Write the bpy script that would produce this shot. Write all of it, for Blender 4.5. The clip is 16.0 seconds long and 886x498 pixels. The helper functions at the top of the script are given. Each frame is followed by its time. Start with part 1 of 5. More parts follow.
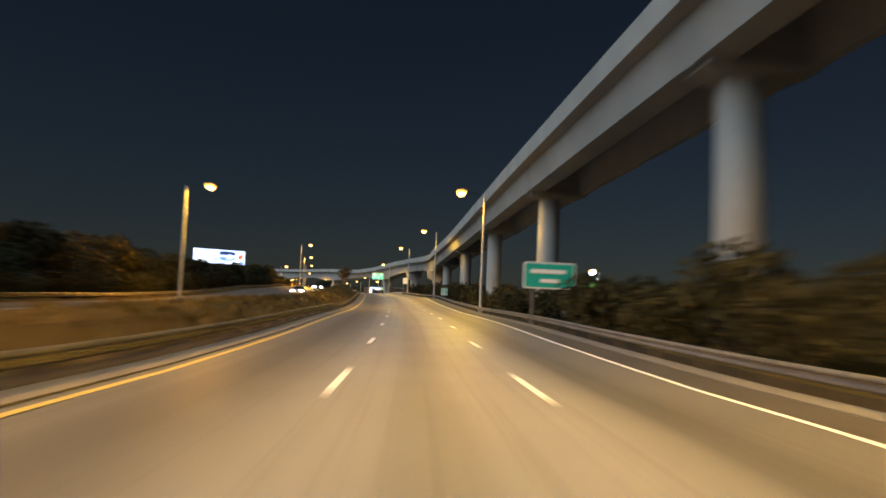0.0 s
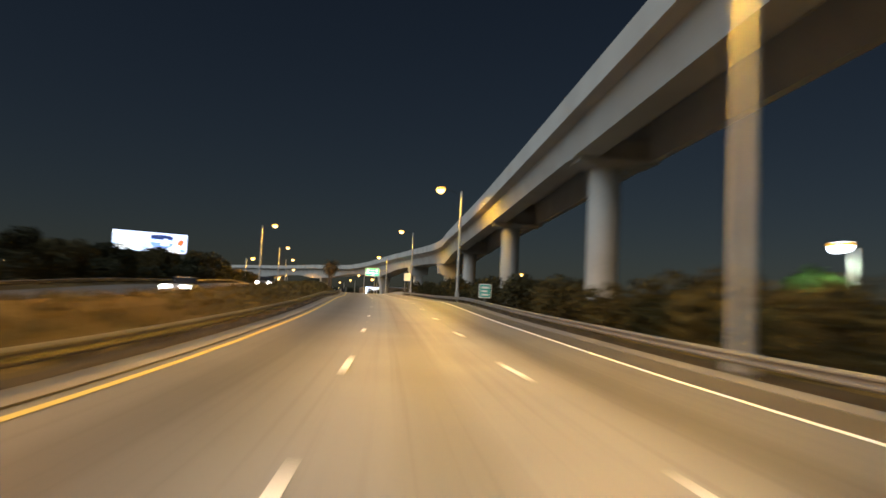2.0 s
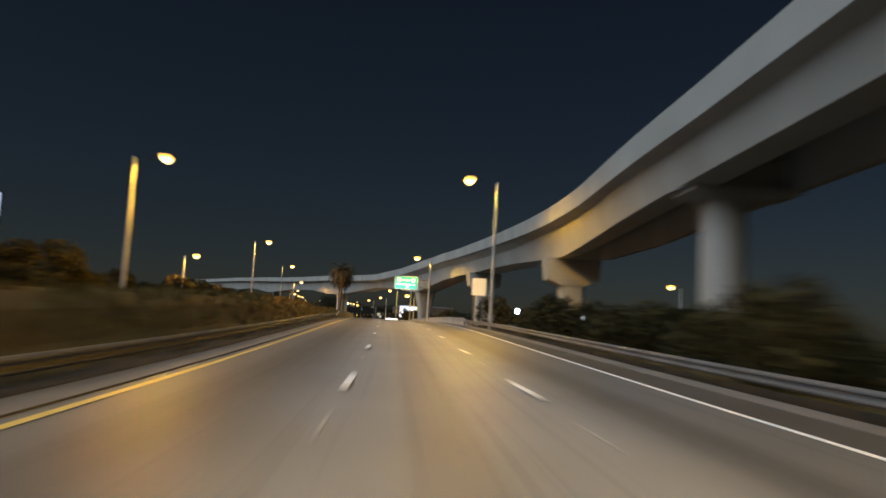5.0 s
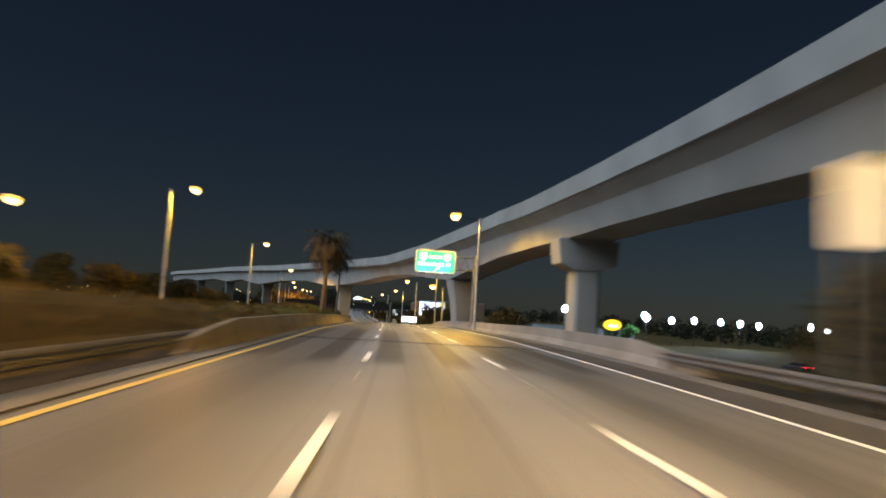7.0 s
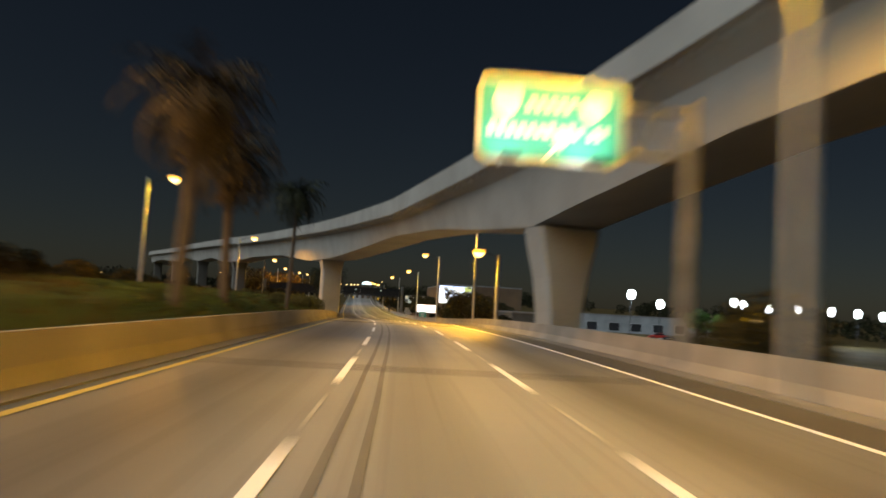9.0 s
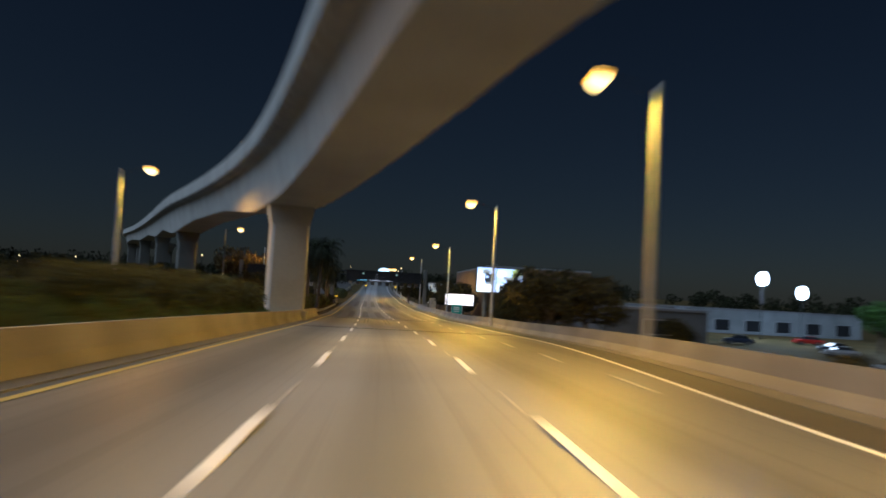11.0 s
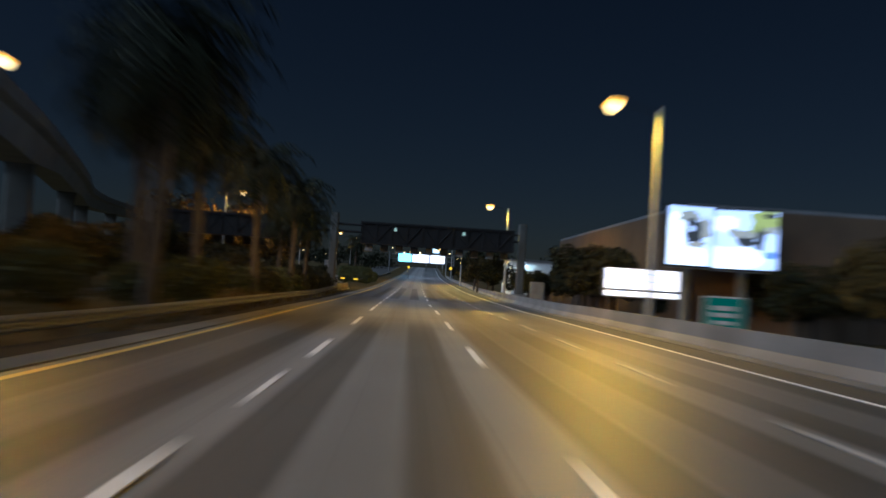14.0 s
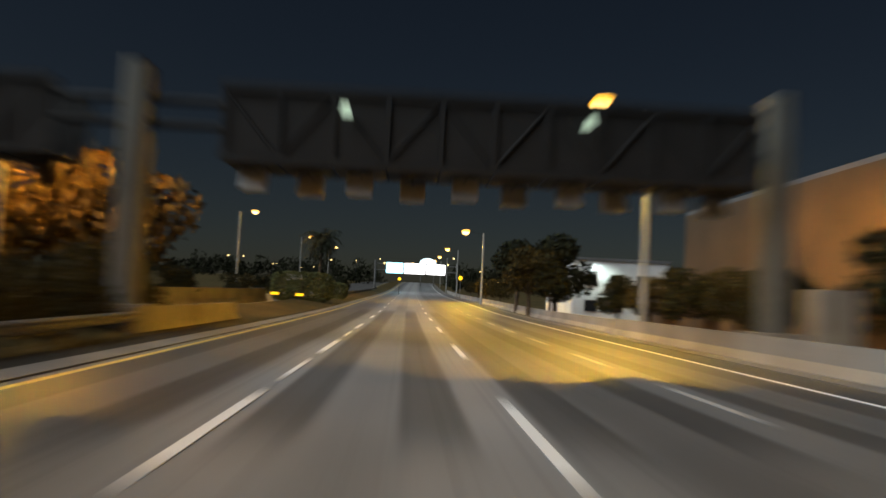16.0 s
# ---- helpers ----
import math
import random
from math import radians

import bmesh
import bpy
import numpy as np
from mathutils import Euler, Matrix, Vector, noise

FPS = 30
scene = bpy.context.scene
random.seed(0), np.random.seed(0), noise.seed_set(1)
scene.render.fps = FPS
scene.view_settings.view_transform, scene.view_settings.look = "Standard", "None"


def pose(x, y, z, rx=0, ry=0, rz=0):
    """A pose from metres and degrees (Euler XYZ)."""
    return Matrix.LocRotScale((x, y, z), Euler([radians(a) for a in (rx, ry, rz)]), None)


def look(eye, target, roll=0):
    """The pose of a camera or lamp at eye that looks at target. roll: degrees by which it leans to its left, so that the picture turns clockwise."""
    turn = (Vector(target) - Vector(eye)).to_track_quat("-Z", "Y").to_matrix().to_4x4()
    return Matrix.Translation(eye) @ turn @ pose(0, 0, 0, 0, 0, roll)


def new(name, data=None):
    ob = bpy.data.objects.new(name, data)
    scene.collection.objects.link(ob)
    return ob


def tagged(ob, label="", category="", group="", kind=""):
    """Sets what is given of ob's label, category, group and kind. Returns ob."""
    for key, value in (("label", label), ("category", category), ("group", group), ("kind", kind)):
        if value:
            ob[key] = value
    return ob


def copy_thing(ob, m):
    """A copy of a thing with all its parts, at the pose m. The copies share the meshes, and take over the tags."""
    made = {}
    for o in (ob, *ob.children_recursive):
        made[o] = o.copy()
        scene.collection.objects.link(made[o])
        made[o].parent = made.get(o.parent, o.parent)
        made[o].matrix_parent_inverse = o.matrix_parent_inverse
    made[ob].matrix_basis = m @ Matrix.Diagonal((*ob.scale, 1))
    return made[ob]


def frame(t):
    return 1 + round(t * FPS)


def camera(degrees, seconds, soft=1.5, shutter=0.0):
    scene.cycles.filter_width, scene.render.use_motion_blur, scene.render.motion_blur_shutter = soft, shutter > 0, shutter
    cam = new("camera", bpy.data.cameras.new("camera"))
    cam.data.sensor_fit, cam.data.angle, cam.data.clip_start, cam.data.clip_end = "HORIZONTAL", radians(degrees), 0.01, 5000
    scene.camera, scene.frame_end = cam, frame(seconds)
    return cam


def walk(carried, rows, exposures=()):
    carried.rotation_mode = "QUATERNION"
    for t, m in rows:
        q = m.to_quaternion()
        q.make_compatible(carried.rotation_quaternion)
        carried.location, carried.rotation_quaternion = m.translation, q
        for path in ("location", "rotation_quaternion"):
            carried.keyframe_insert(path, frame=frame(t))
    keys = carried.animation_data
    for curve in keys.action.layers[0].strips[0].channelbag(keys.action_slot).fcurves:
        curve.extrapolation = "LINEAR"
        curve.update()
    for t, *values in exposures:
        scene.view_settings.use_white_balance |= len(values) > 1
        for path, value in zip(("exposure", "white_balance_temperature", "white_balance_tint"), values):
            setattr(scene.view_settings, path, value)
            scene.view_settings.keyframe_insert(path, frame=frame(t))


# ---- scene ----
# ---------------------------------------------------------------- camera
cam = camera(61.70, 16.0, soft=1.6, shutter=1.7)
PATH = [
    (0.0, 0.000, 0.000, 1.600, 94.371, -2.421, -11.931),
    (0.5, 2.258, 14.638, 1.701, 94.270, -2.260, -12.030),
    (1.0, 4.489, 29.279, 1.983, 94.222, -2.581, -12.023),
    (1.5, 6.691, 43.954, 2.219, 94.290, -2.767, -12.001),
    (2.0, 8.858, 58.630, 2.403, 94.445, -2.712, -11.934),
    (2.5, 10.929, 73.310, 2.571, 94.609, -2.938, -11.685),
    (3.0, 12.901, 87.980, 2.911, 94.958, -2.917, -11.234),
    (3.5, 14.756, 102.637, 3.331, 95.123, -2.800, -10.672),
    (4.0, 16.496, 117.240, 3.854, 95.359, -2.807, -10.148),
    (4.5, 18.100, 131.904, 4.358, 95.593, -3.005, -9.564),
    (5.0, 19.568, 146.618, 4.612, 95.774, -3.196, -9.012),
    (5.5, 20.913, 161.360, 4.858, 95.873, -3.296, -8.550),
    (6.0, 22.175, 176.117, 5.166, 95.862, -3.305, -8.193),
    (6.5, 23.397, 190.881, 5.500, 95.704, -3.276, -7.919),
    (7.0, 24.621, 205.646, 5.828, 95.344, -3.297, -7.666),
    (7.5, 25.803, 220.366, 6.064, 95.012, -3.198, -7.471),
    (8.0, 26.885, 235.063, 6.235, 94.679, -3.224, -7.263),
    (8.5, 27.874, 249.877, 6.376, 94.500, -3.256, -7.048),
    (9.0, 28.838, 264.718, 6.380, 94.213, -3.226, -6.633),
    (9.5, 29.742, 279.520, 6.376, 93.979, -3.462, -6.365),
    (10.0, 30.555, 294.276, 6.346, 93.789, -3.379, -6.012),
    (10.5, 31.302, 309.043, 6.266, 93.565, -3.293, -5.539),
    (11.0, 31.903, 323.815, 6.105, 93.307, -3.182, -5.025),
    (11.5, 32.343, 338.582, 5.847, 93.013, -3.077, -4.511),
    (12.0, 32.615, 353.329, 5.525, 92.700, -3.041, -4.000),
    (12.5, 32.712, 368.037, 5.172, 92.433, -3.143, -3.456),
    (13.0, 32.626, 382.671, 4.822, 92.340, -3.429, -2.813),
    (13.5, 32.386, 397.408, 4.555, 92.294, -3.518, -1.988),
    (14.0, 32.019, 412.192, 4.204, 92.304, -3.589, -1.408),
    (14.5, 31.665, 426.955, 3.985, 92.842, -3.569, -1.525),
    (15.0, 31.399, 441.767, 3.890, 93.150, -3.189, -1.673),
    (15.5, 31.152, 456.684, 3.807, 93.365, -2.917, -1.792),
    (16.0, 30.911, 471.664, 3.712, 93.628, -2.670, -2.054),
]
EXPO = [(0, 0.79, 6500, 10), (0.5, 0.31, 5700, 10), (1, 0.56, 6400, 10), (1.5, 1.05, 6900, 10), (2, 1.06, 6900, 10), (2.5, 0.8, 6100, 10), (3, 0.39, 6100, 10), (3.5, 0.52, 6200, 10), (4, 0.64, 6500, 10), (5.2, 0.75, 6500, 10), (6.5, 0.97, 7200, 10), (7, 0.89, 6100, 10), (7.5, 0.83, 6050, 10), (8, 0.95, 6600, 10), (8.5, 0.92, 6900, 10), (9, 0.58, 7350, 10), (9.5, 0.4, 5500, 10), (10, 0.14, 4750, 10), (11.2, 0.39, 5500, 10), (12.5, 0.59, 5400, 10), (13, 0.69, 6100, 10), (13.5, 0.13, 5350, 10), (14, 0.18, 5250, 10), (14.5, 0.33, 6050, 10), (15, 0.35, 6700, 10), (15.5, 0.53, 6600, 10), (16, 0.83, 7100, 10)]
walk(cam, [(r[0], pose(*r[1:])) for r in PATH], EXPO)

# ---------------------------------------------------------------- night sky, added fill sun and exposure
world = bpy.data.worlds.new("night_sky")
scene.world = world
world.use_nodes = True
sky = world.node_tree.nodes.new("ShaderNodeTexSky")
sky.sky_type, sky.sun_disc, sky.sun_elevation, sky.sun_rotation, sky.dust_density, sky.ozone_density = "NISHITA", False, radians(45), radians(244), 0.5, 2.5
world.node_tree.links.new(sky.outputs["Color"], world.node_tree.nodes["Background"].inputs[0])
world.node_tree.nodes["Background"].inputs[1].default_value = 0.003
# unseen wide sun added as cool fill, in place of the car's own headlights
fill_sun = new("fill_light", bpy.data.lights.new("fill_light", "SUN"))
fill_sun.data.energy, fill_sun.data.angle, fill_sun.data.color = 1.8, radians(60), (0.80, 0.91, 1.0)
fill_sun.matrix_world = look((-66, -32, 74), (0, 0, 0))
SODIUM = (1.0, 0.51, 0.045)
LAMP_POWER = 19500

# ---------------------------------------------------------------- materials
MATS = {}


def mat(name, base, rough=0.7, metal=0.0, second=None, scale=3.0, fine=40.0, bump=0.2, contrast=0.5, emit=None, power=0.0, island=0.0, spec=0.5):
    """A surface with variation at two scales and fine relief."""
    m = bpy.data.materials.new(name)
    m.use_nodes = True
    nt = m.node_tree
    bsdf = nt.nodes["Principled BSDF"]
    bsdf.inputs["Roughness"].default_value = rough
    bsdf.inputs["Metallic"].default_value = metal
    bsdf.inputs["Specular IOR Level"].default_value = spec
    if emit:
        bsdf.inputs["Emission Color"].default_value = (*emit, 1)
        bsdf.inputs["Emission Strength"].default_value = power
    second = second or tuple(v * 0.62 for v in base)
    co = nt.nodes.new("ShaderNodeTexCoord")
    big = nt.nodes.new("ShaderNodeTexNoise")
    big.inputs["Scale"].default_value, big.inputs["Detail"].default_value = scale, 5
    small = nt.nodes.new("ShaderNodeTexNoise")
    small.inputs["Scale"].default_value, small.inputs["Detail"].default_value = fine, 3
    for n in (big, small):
        nt.links.new(co.outputs["Object"], n.inputs["Vector"])
    add = nt.nodes.new("ShaderNodeMath")
    add.operation = "MULTIPLY_ADD"
    add.inputs[1].default_value = 0.35
    nt.links.new(small.outputs["Fac"], add.inputs[0])
    nt.links.new(big.outputs["Fac"], add.inputs[2])
    ramp = nt.nodes.new("ShaderNodeMapRange")
    ramp.inputs["From Min"].default_value, ramp.inputs["From Max"].default_value = 0.67 - 0.25 / max(contrast, 0.05) * 0.5, 0.67 + 0.25 / max(contrast, 0.05) * 0.5
    nt.links.new(add.outputs[0], ramp.inputs["Value"])
    mix = nt.nodes.new("ShaderNodeMix")
    mix.data_type = "RGBA"
    mix.inputs["A"].default_value, mix.inputs["B"].default_value = (*second, 1), (*base, 1)
    nt.links.new(ramp.outputs["Result"], mix.inputs["Factor"])
    col = mix.outputs["Result"]
    if island:
        geo = nt.nodes.new("ShaderNodeNewGeometry")
        hsv = nt.nodes.new("ShaderNodeHueSaturation")
        val = nt.nodes.new("ShaderNodeMapRange")
        val.inputs["To Min"].default_value, val.inputs["To Max"].default_value = 1 - island, 1 + island
        nt.links.new(geo.outputs["Random Per Island"], val.inputs["Value"])
        nt.links.new(val.outputs["Result"], hsv.inputs["Value"])
        nt.links.new(col, hsv.inputs["Color"])
        col = hsv.outputs["Color"]
    nt.links.new(col, bsdf.inputs["Base Color"])
    if bump:
        b = nt.nodes.new("ShaderNodeBump")
        b.inputs["Strength"].default_value, b.inputs["Distance"].default_value = bump, 0.02
        nt.links.new(small.outputs["Fac"], b.inputs["Height"])
        nt.links.new(b.outputs["Normal"], bsdf.inputs["Normal"])
    MATS[name] = m
    return m


def glow(name, color, power):
    """A lamp face or a lit panel."""
    return mat(name, color, 0.5, emit=color, power=power, bump=0, contrast=0.1)


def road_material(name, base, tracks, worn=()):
    """Pavement in the road's own coordinates: an oil strip down each lane, fine streaks, outer lanes darkened to paint
    a headlight pool on the middle lane, and stretches (from, to, in metres along) where dark wheel tracks run between
    pale strips."""
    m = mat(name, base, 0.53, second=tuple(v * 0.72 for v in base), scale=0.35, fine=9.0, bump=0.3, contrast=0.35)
    nt = m.node_tree
    bsdf = nt.nodes["Principled BSDF"]

    def math_node(op, a, b=None, c=None):
        n = nt.nodes.new("ShaderNodeMath")
        n.operation = op
        for k, v in enumerate((a, b, c)):
            if v is None:
                continue
            if isinstance(v, (int, float)):
                n.inputs[k].default_value = v
            else:
                nt.links.new(v, n.inputs[k])
        return n.outputs[0]

    def span(value, a, b, lo, hi):
        n = nt.nodes.new("ShaderNodeMapRange")
        n.interpolation_type = "SMOOTHSTEP"
        nt.links.new(value, n.inputs["Value"])
        for key, v in (("From Min", a), ("From Max", b), ("To Min", lo), ("To Max", hi)):
            n.inputs[key].default_value = v
        return n.outputs["Result"]

    def streak(across, along):
        st = nt.nodes.new("ShaderNodeMapping")
        st.inputs["Scale"].default_value = (across, along, 1)
        nt.links.new(uv.outputs["UV"], st.inputs["Vector"])
        n = nt.nodes.new("ShaderNodeTexNoise")
        n.inputs["Scale"].default_value, n.inputs["Detail"].default_value = 1.0, 3
        nt.links.new(st.outputs["Vector"], n.inputs["Vector"])
        return n.outputs["Fac"]

    uv = nt.nodes.new("ShaderNodeUVMap")
    sep = nt.nodes.new("ShaderNodeSeparateXYZ")
    nt.links.new(uv.outputs["UV"], sep.inputs["Vector"])
    u, v = sep.outputs["X"], sep.outputs["Y"]
    fine, broad = streak(4.0, 0.03), streak(1.1, 0.012)
    wob = math_node("MULTIPLY_ADD", broad, 0.5, u)
    lane = math_node("COSINE", math_node("MULTIPLY", wob, 2 * math.pi / 3.67))
    wheel = math_node("COSINE", math_node("MULTIPLY", wob, 4 * math.pi / 3.67))
    strip = span(lane, -1.0, -0.35, 1 - tracks, 1.0)
    lines = span(fine, 0.33, 0.5, 1 - 0.55 * tracks, 1.0)
    shade = math_node("MULTIPLY", strip, lines)
    for a, b in worn:
        zone = math_node("MULTIPLY", span(v, a, a + 3, 0.0, 1.0), span(v, b - 12, b, 1.0, 0.0))
        dark = span(wheel, -0.5, 0.25, -0.55, 0.06)
        shade = math_node("MULTIPLY", shade, math_node("ADD", 1.0, math_node("MULTIPLY", zone, dark)))
    # headlight falloff put into the colour: full in the middle lane, half outside
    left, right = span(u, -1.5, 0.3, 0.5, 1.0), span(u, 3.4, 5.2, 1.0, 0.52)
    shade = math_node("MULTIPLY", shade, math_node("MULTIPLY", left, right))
    old = bsdf.inputs["Base Color"].links[0].from_socket
    mul = nt.nodes.new("ShaderNodeMix")
    mul.data_type, mul.blend_type = "RGBA", "MULTIPLY"
    mul.inputs["Factor"].default_value = 1
    nt.links.new(old, mul.inputs["A"])
    nt.links.new(shade, mul.inputs["B"])
    nt.links.new(mul.outputs["Result"], bsdf.inputs["Base Color"])
    return m


ROAD = road_material("worn_headlit_pavement", (0.281, 0.283, 0.285), 0.24, ((224, 262), (406, 448), (478, 540)))
ROAD_OLD = road_material("opposite_pavement", (0.173, 0.166, 0.158), 0.3)
ASPHALT = mat("dark_asphalt", (0.068, 0.064, 0.0592), 0.7, second=(0.044, 0.0408, 0.0376), scale=0.4, fine=14, bump=0.4)
SHOULDER = mat("shoulder_concrete", (0.173, 0.165, 0.15), 0.85, second=(0.0975, 0.09, 0.0825), scale=0.5, fine=14)
WHITE_LINE = mat("white_road_paint", (0.92, 0.92, 0.91), 0.5, second=(0.82, 0.82, 0.81), scale=1.5, fine=30, contrast=0.4)
YELLOW_LINE = mat("yellow_road_paint", (0.66, 0.5, 0.14), 0.55, second=(0.45, 0.34, 0.1), scale=1.5, fine=30)
FAINT_LINE = mat("worn_white_road_paint", (0.46, 0.45, 0.43), 0.6, second=(0.3, 0.29, 0.28), scale=1.5, fine=30)
CONCRETE = mat("pale_concrete", (0.31, 0.31, 0.296), 0.8, second=(0.22, 0.22, 0.208), scale=0.25, fine=6, bump=0.25, contrast=0.5)
BARRIER = mat("barrier_concrete", (0.26, 0.242, 0.218), 0.85, second=(0.15, 0.135, 0.118), scale=0.6, fine=12, bump=0.3, contrast=0.6)
SHADED_SOIL = mat("shaded_dark_soil", (0.035, 0.03, 0.024), 0.95, second=(0.02, 0.018, 0.014), scale=0.6, fine=14, bump=0.7, spec=0.1)
LAWN = mat("damp_green_lawn", (0.04, 0.064, 0.016), 0.9, second=(0.024, 0.0368, 0.0096), scale=0.5, fine=20, bump=0.9, contrast=0.6, spec=0.15)
# darker copy of the pale concrete, dim light put into its colour
CONCRETE_DIM = mat("dimmed_concrete", (0.128, 0.128, 0.116), 0.85, second=(0.075, 0.075, 0.0675), scale=0.25, fine=6, bump=0.25)
STEEL = mat("galvanised_steel", (0.21, 0.21, 0.21), 0.6, 0.4, second=(0.0792, 0.0779, 0.0759), scale=1.2, fine=25, bump=0.1)
POLE = mat("weathered_pole", (0.42, 0.42, 0.40), 0.55, 0.25, second=(0.27, 0.27, 0.26), scale=0.8, fine=20, bump=0.15)
WOOD_POST = mat("weathered_timber", (0.09, 0.075, 0.055), 0.85, second=(0.05, 0.04, 0.03), scale=3, fine=40)
GRASS = mat("dry_grass", (0.08, 0.056, 0.0224), 0.95, second=(0.036, 0.0304, 0.0112), scale=0.15, fine=6, bump=0.9, contrast=0.6, spec=0.1)
BLADE = mat("grass_blades", (0.096, 0.072, 0.028), 0.9, second=(0.056, 0.048, 0.016), scale=0.4, fine=8, bump=0, island=0.4, spec=0.1)
LEAF = mat("dark_foliage", (0.018, 0.02, 0.0072), 0.85, second=(0.009, 0.011, 0.004), scale=0.5, fine=7, bump=0, island=0.5, spec=0.2)
# lit copy of the olive leaves, the sodium lamp's orange put into the colour
LEAF_LAMPLIT = mat("lamplit_orange_foliage", (0.1, 0.07, 0.024), 0.85, second=(0.05, 0.036, 0.013), scale=0.5, fine=7, bump=0, island=0.5, spec=0.2)
LEAF_CLIPPED = mat("clipped_hedge_foliage", (0.11, 0.125, 0.05), 0.8, second=(0.07, 0.08, 0.032), scale=0.5, fine=7, bump=0, island=0.4, spec=0.2)
LEAF_WARM = mat("olive_foliage", (0.042, 0.0355, 0.0105), 0.85, second=(0.02, 0.0175, 0.0058), scale=0.5, fine=7, bump=0, island=0.5, spec=0.2)
LEAF_HEDGE = mat("hedge_foliage", (0.064, 0.068, 0.0224), 0.8, second=(0.036, 0.04, 0.0136), scale=0.5, fine=7, bump=0, island=0.5, spec=0.2)
LEAF_PLANT = mat("clipped_planting", (0.06, 0.096, 0.0224), 0.75, second=(0.032, 0.052, 0.012), scale=0.5, fine=7, bump=0, island=0.5, spec=0.2)
LEAF_GREEN = mat("fresh_green_foliage", (0.05, 0.12, 0.02), 0.7, second=(0.03, 0.07, 0.012), scale=0.5, fine=7, bump=0, island=0.45, spec=0.25)
BARK = mat("bark", (0.0975, 0.075, 0.0562), 0.9, second=(0.045, 0.0338, 0.0263), scale=3, fine=25, bump=0.8)
PALM_BARK = mat("palm_trunk", (0.076, 0.0624, 0.048), 0.9, second=(0.044, 0.036, 0.028), scale=2, fine=18, bump=0.6)
FROND_DRY = mat("dry_palm_frond", (0.064, 0.048, 0.0224), 0.75, second=(0.036, 0.0288, 0.0136), scale=0.6, fine=6, bump=0, island=0.4, spec=0.2)
FROND = mat("palm_frond", (0.02, 0.026, 0.01), 0.8, second=(0.0125, 0.016, 0.0065), scale=0.6, fine=6, bump=0, island=0.4, spec=0.25)
GREEN = mat("green_sign_sheet", (0.0, 0.36, 0.29), 0.5, second=(0.0, 0.29, 0.235), scale=0.8, fine=20, bump=0)
SIGN_WHITE = mat("white_sign_sheet", (0.86, 0.87, 0.85), 0.4, second=(0.76, 0.77, 0.75), scale=0.8, fine=20, bump=0)
SIGN_DULL = mat("white_lettering_sheet", (0.74, 0.77, 0.76), 0.5, second=(0.64, 0.67, 0.66), scale=0.8, fine=20, bump=0)
SIGN_BACK = mat("aluminium_sheet", (0.44, 0.448, 0.456), 0.5, 0.6, scale=0.8, fine=20, bump=0.05)
DARK_STEEL = mat("dark_painted_steel", (0.012, 0.012, 0.013), 0.75, 0.2, second=(0.007, 0.007, 0.0075), scale=1, fine=20, bump=0.1)
STUCCO = mat("ochre_stucco", (0.107, 0.0651, 0.0325), 0.9, second=(0.0651, 0.0396, 0.021), scale=0.3, fine=9, bump=0.4)
WALL_WHITE = mat("white_stucco", (0.72, 0.74, 0.75), 0.85, second=(0.56, 0.58, 0.6), scale=0.4, fine=9, bump=0.2)
WALL_GREY = mat("grey_cladding", (0.075, 0.0788, 0.0825), 0.85, second=(0.045, 0.0488, 0.0525), scale=0.4, fine=9, bump=0.2)
WALL_PALE = mat("pale_cladding", (0.195, 0.21, 0.217), 0.8, second=(0.12, 0.131, 0.135), scale=0.4, fine=9, bump=0.2)
ROOF = mat("grey_roofing", (0.16, 0.16, 0.165), 0.85, scale=0.4, fine=10)
GLASS = mat("dark_glass", (0.02, 0.022, 0.026), 0.08, spec=0.6, bump=0, contrast=0.1)
RUBBER = mat("tyre_rubber", (0.02, 0.02, 0.02), 0.85, fine=30)
CAR_SILVER = mat("silver_car_paint", (0.42, 0.43, 0.45), 0.3, 0.5, scale=0.5, fine=30, bump=0, contrast=0.2)
CAR_RED = mat("red_car_paint", (0.35, 0.02, 0.015), 0.3, 0.1, scale=0.5, fine=30, bump=0, contrast=0.2)
CAR_DARK = mat("dark_blue_car_paint", (0.03, 0.04, 0.07), 0.28, 0.3, scale=0.5, fine=30, bump=0, contrast=0.2)
LENS_SODIUM = glow("sodium_lamp_lens", (1.0, 0.66, 0.2), 3.6)
LENS_AMBER = glow("amber_lamp_glow", (1.0, 0.46, 0.02), 1.5)
LENS_WARM = glow("warm_white_lamp_lens", (1.0, 0.7, 0.28), 3.2)
LENS_FLOOD = glow("cold_floodlight_lens", (0.74, 0.87, 1.0), 14)
HEADLIGHT = glow("car_headlight_lens", (0.95, 0.97, 1.0), 14)
TAIL = glow("red_tail_lamp", (1.0, 0.03, 0.02), 6)
SCREEN_BLUE = glow("billboard_blue_screen", (0.16, 0.30, 0.82), 0.9)
SCREEN_PALE = glow("billboard_pale_screen", (0.55, 0.68, 1.0), 1.1)
SCREEN_WHITE = glow("billboard_white_screen", (0.86, 0.94, 1.0), 1.35)
SCREEN_RED = glow("billboard_red_screen", (0.9, 0.14, 0.05), 0.8)
SCREEN_DARK = glow("billboard_dark_screen", (0.03, 0.06, 0.22), 0.5)
SCREEN_OLIVE = glow("billboard_olive_screen", (0.42, 0.5, 0.16), 0.7)
CABINET = glow("lit_white_sign_face", (0.93, 0.93, 1.0), 1.35)
CABINET_BLUE = glow("lit_blue_sign_face", (0.3, 0.75, 1.0), 2.2)
CABINET_YELLOW = glow("lit_yellow_sign_face", (1.0, 0.60, 0.02), 1.1)
CABINET_COOL = glow("lit_cool_canopy", (0.6, 0.85, 1.0), 1.6)

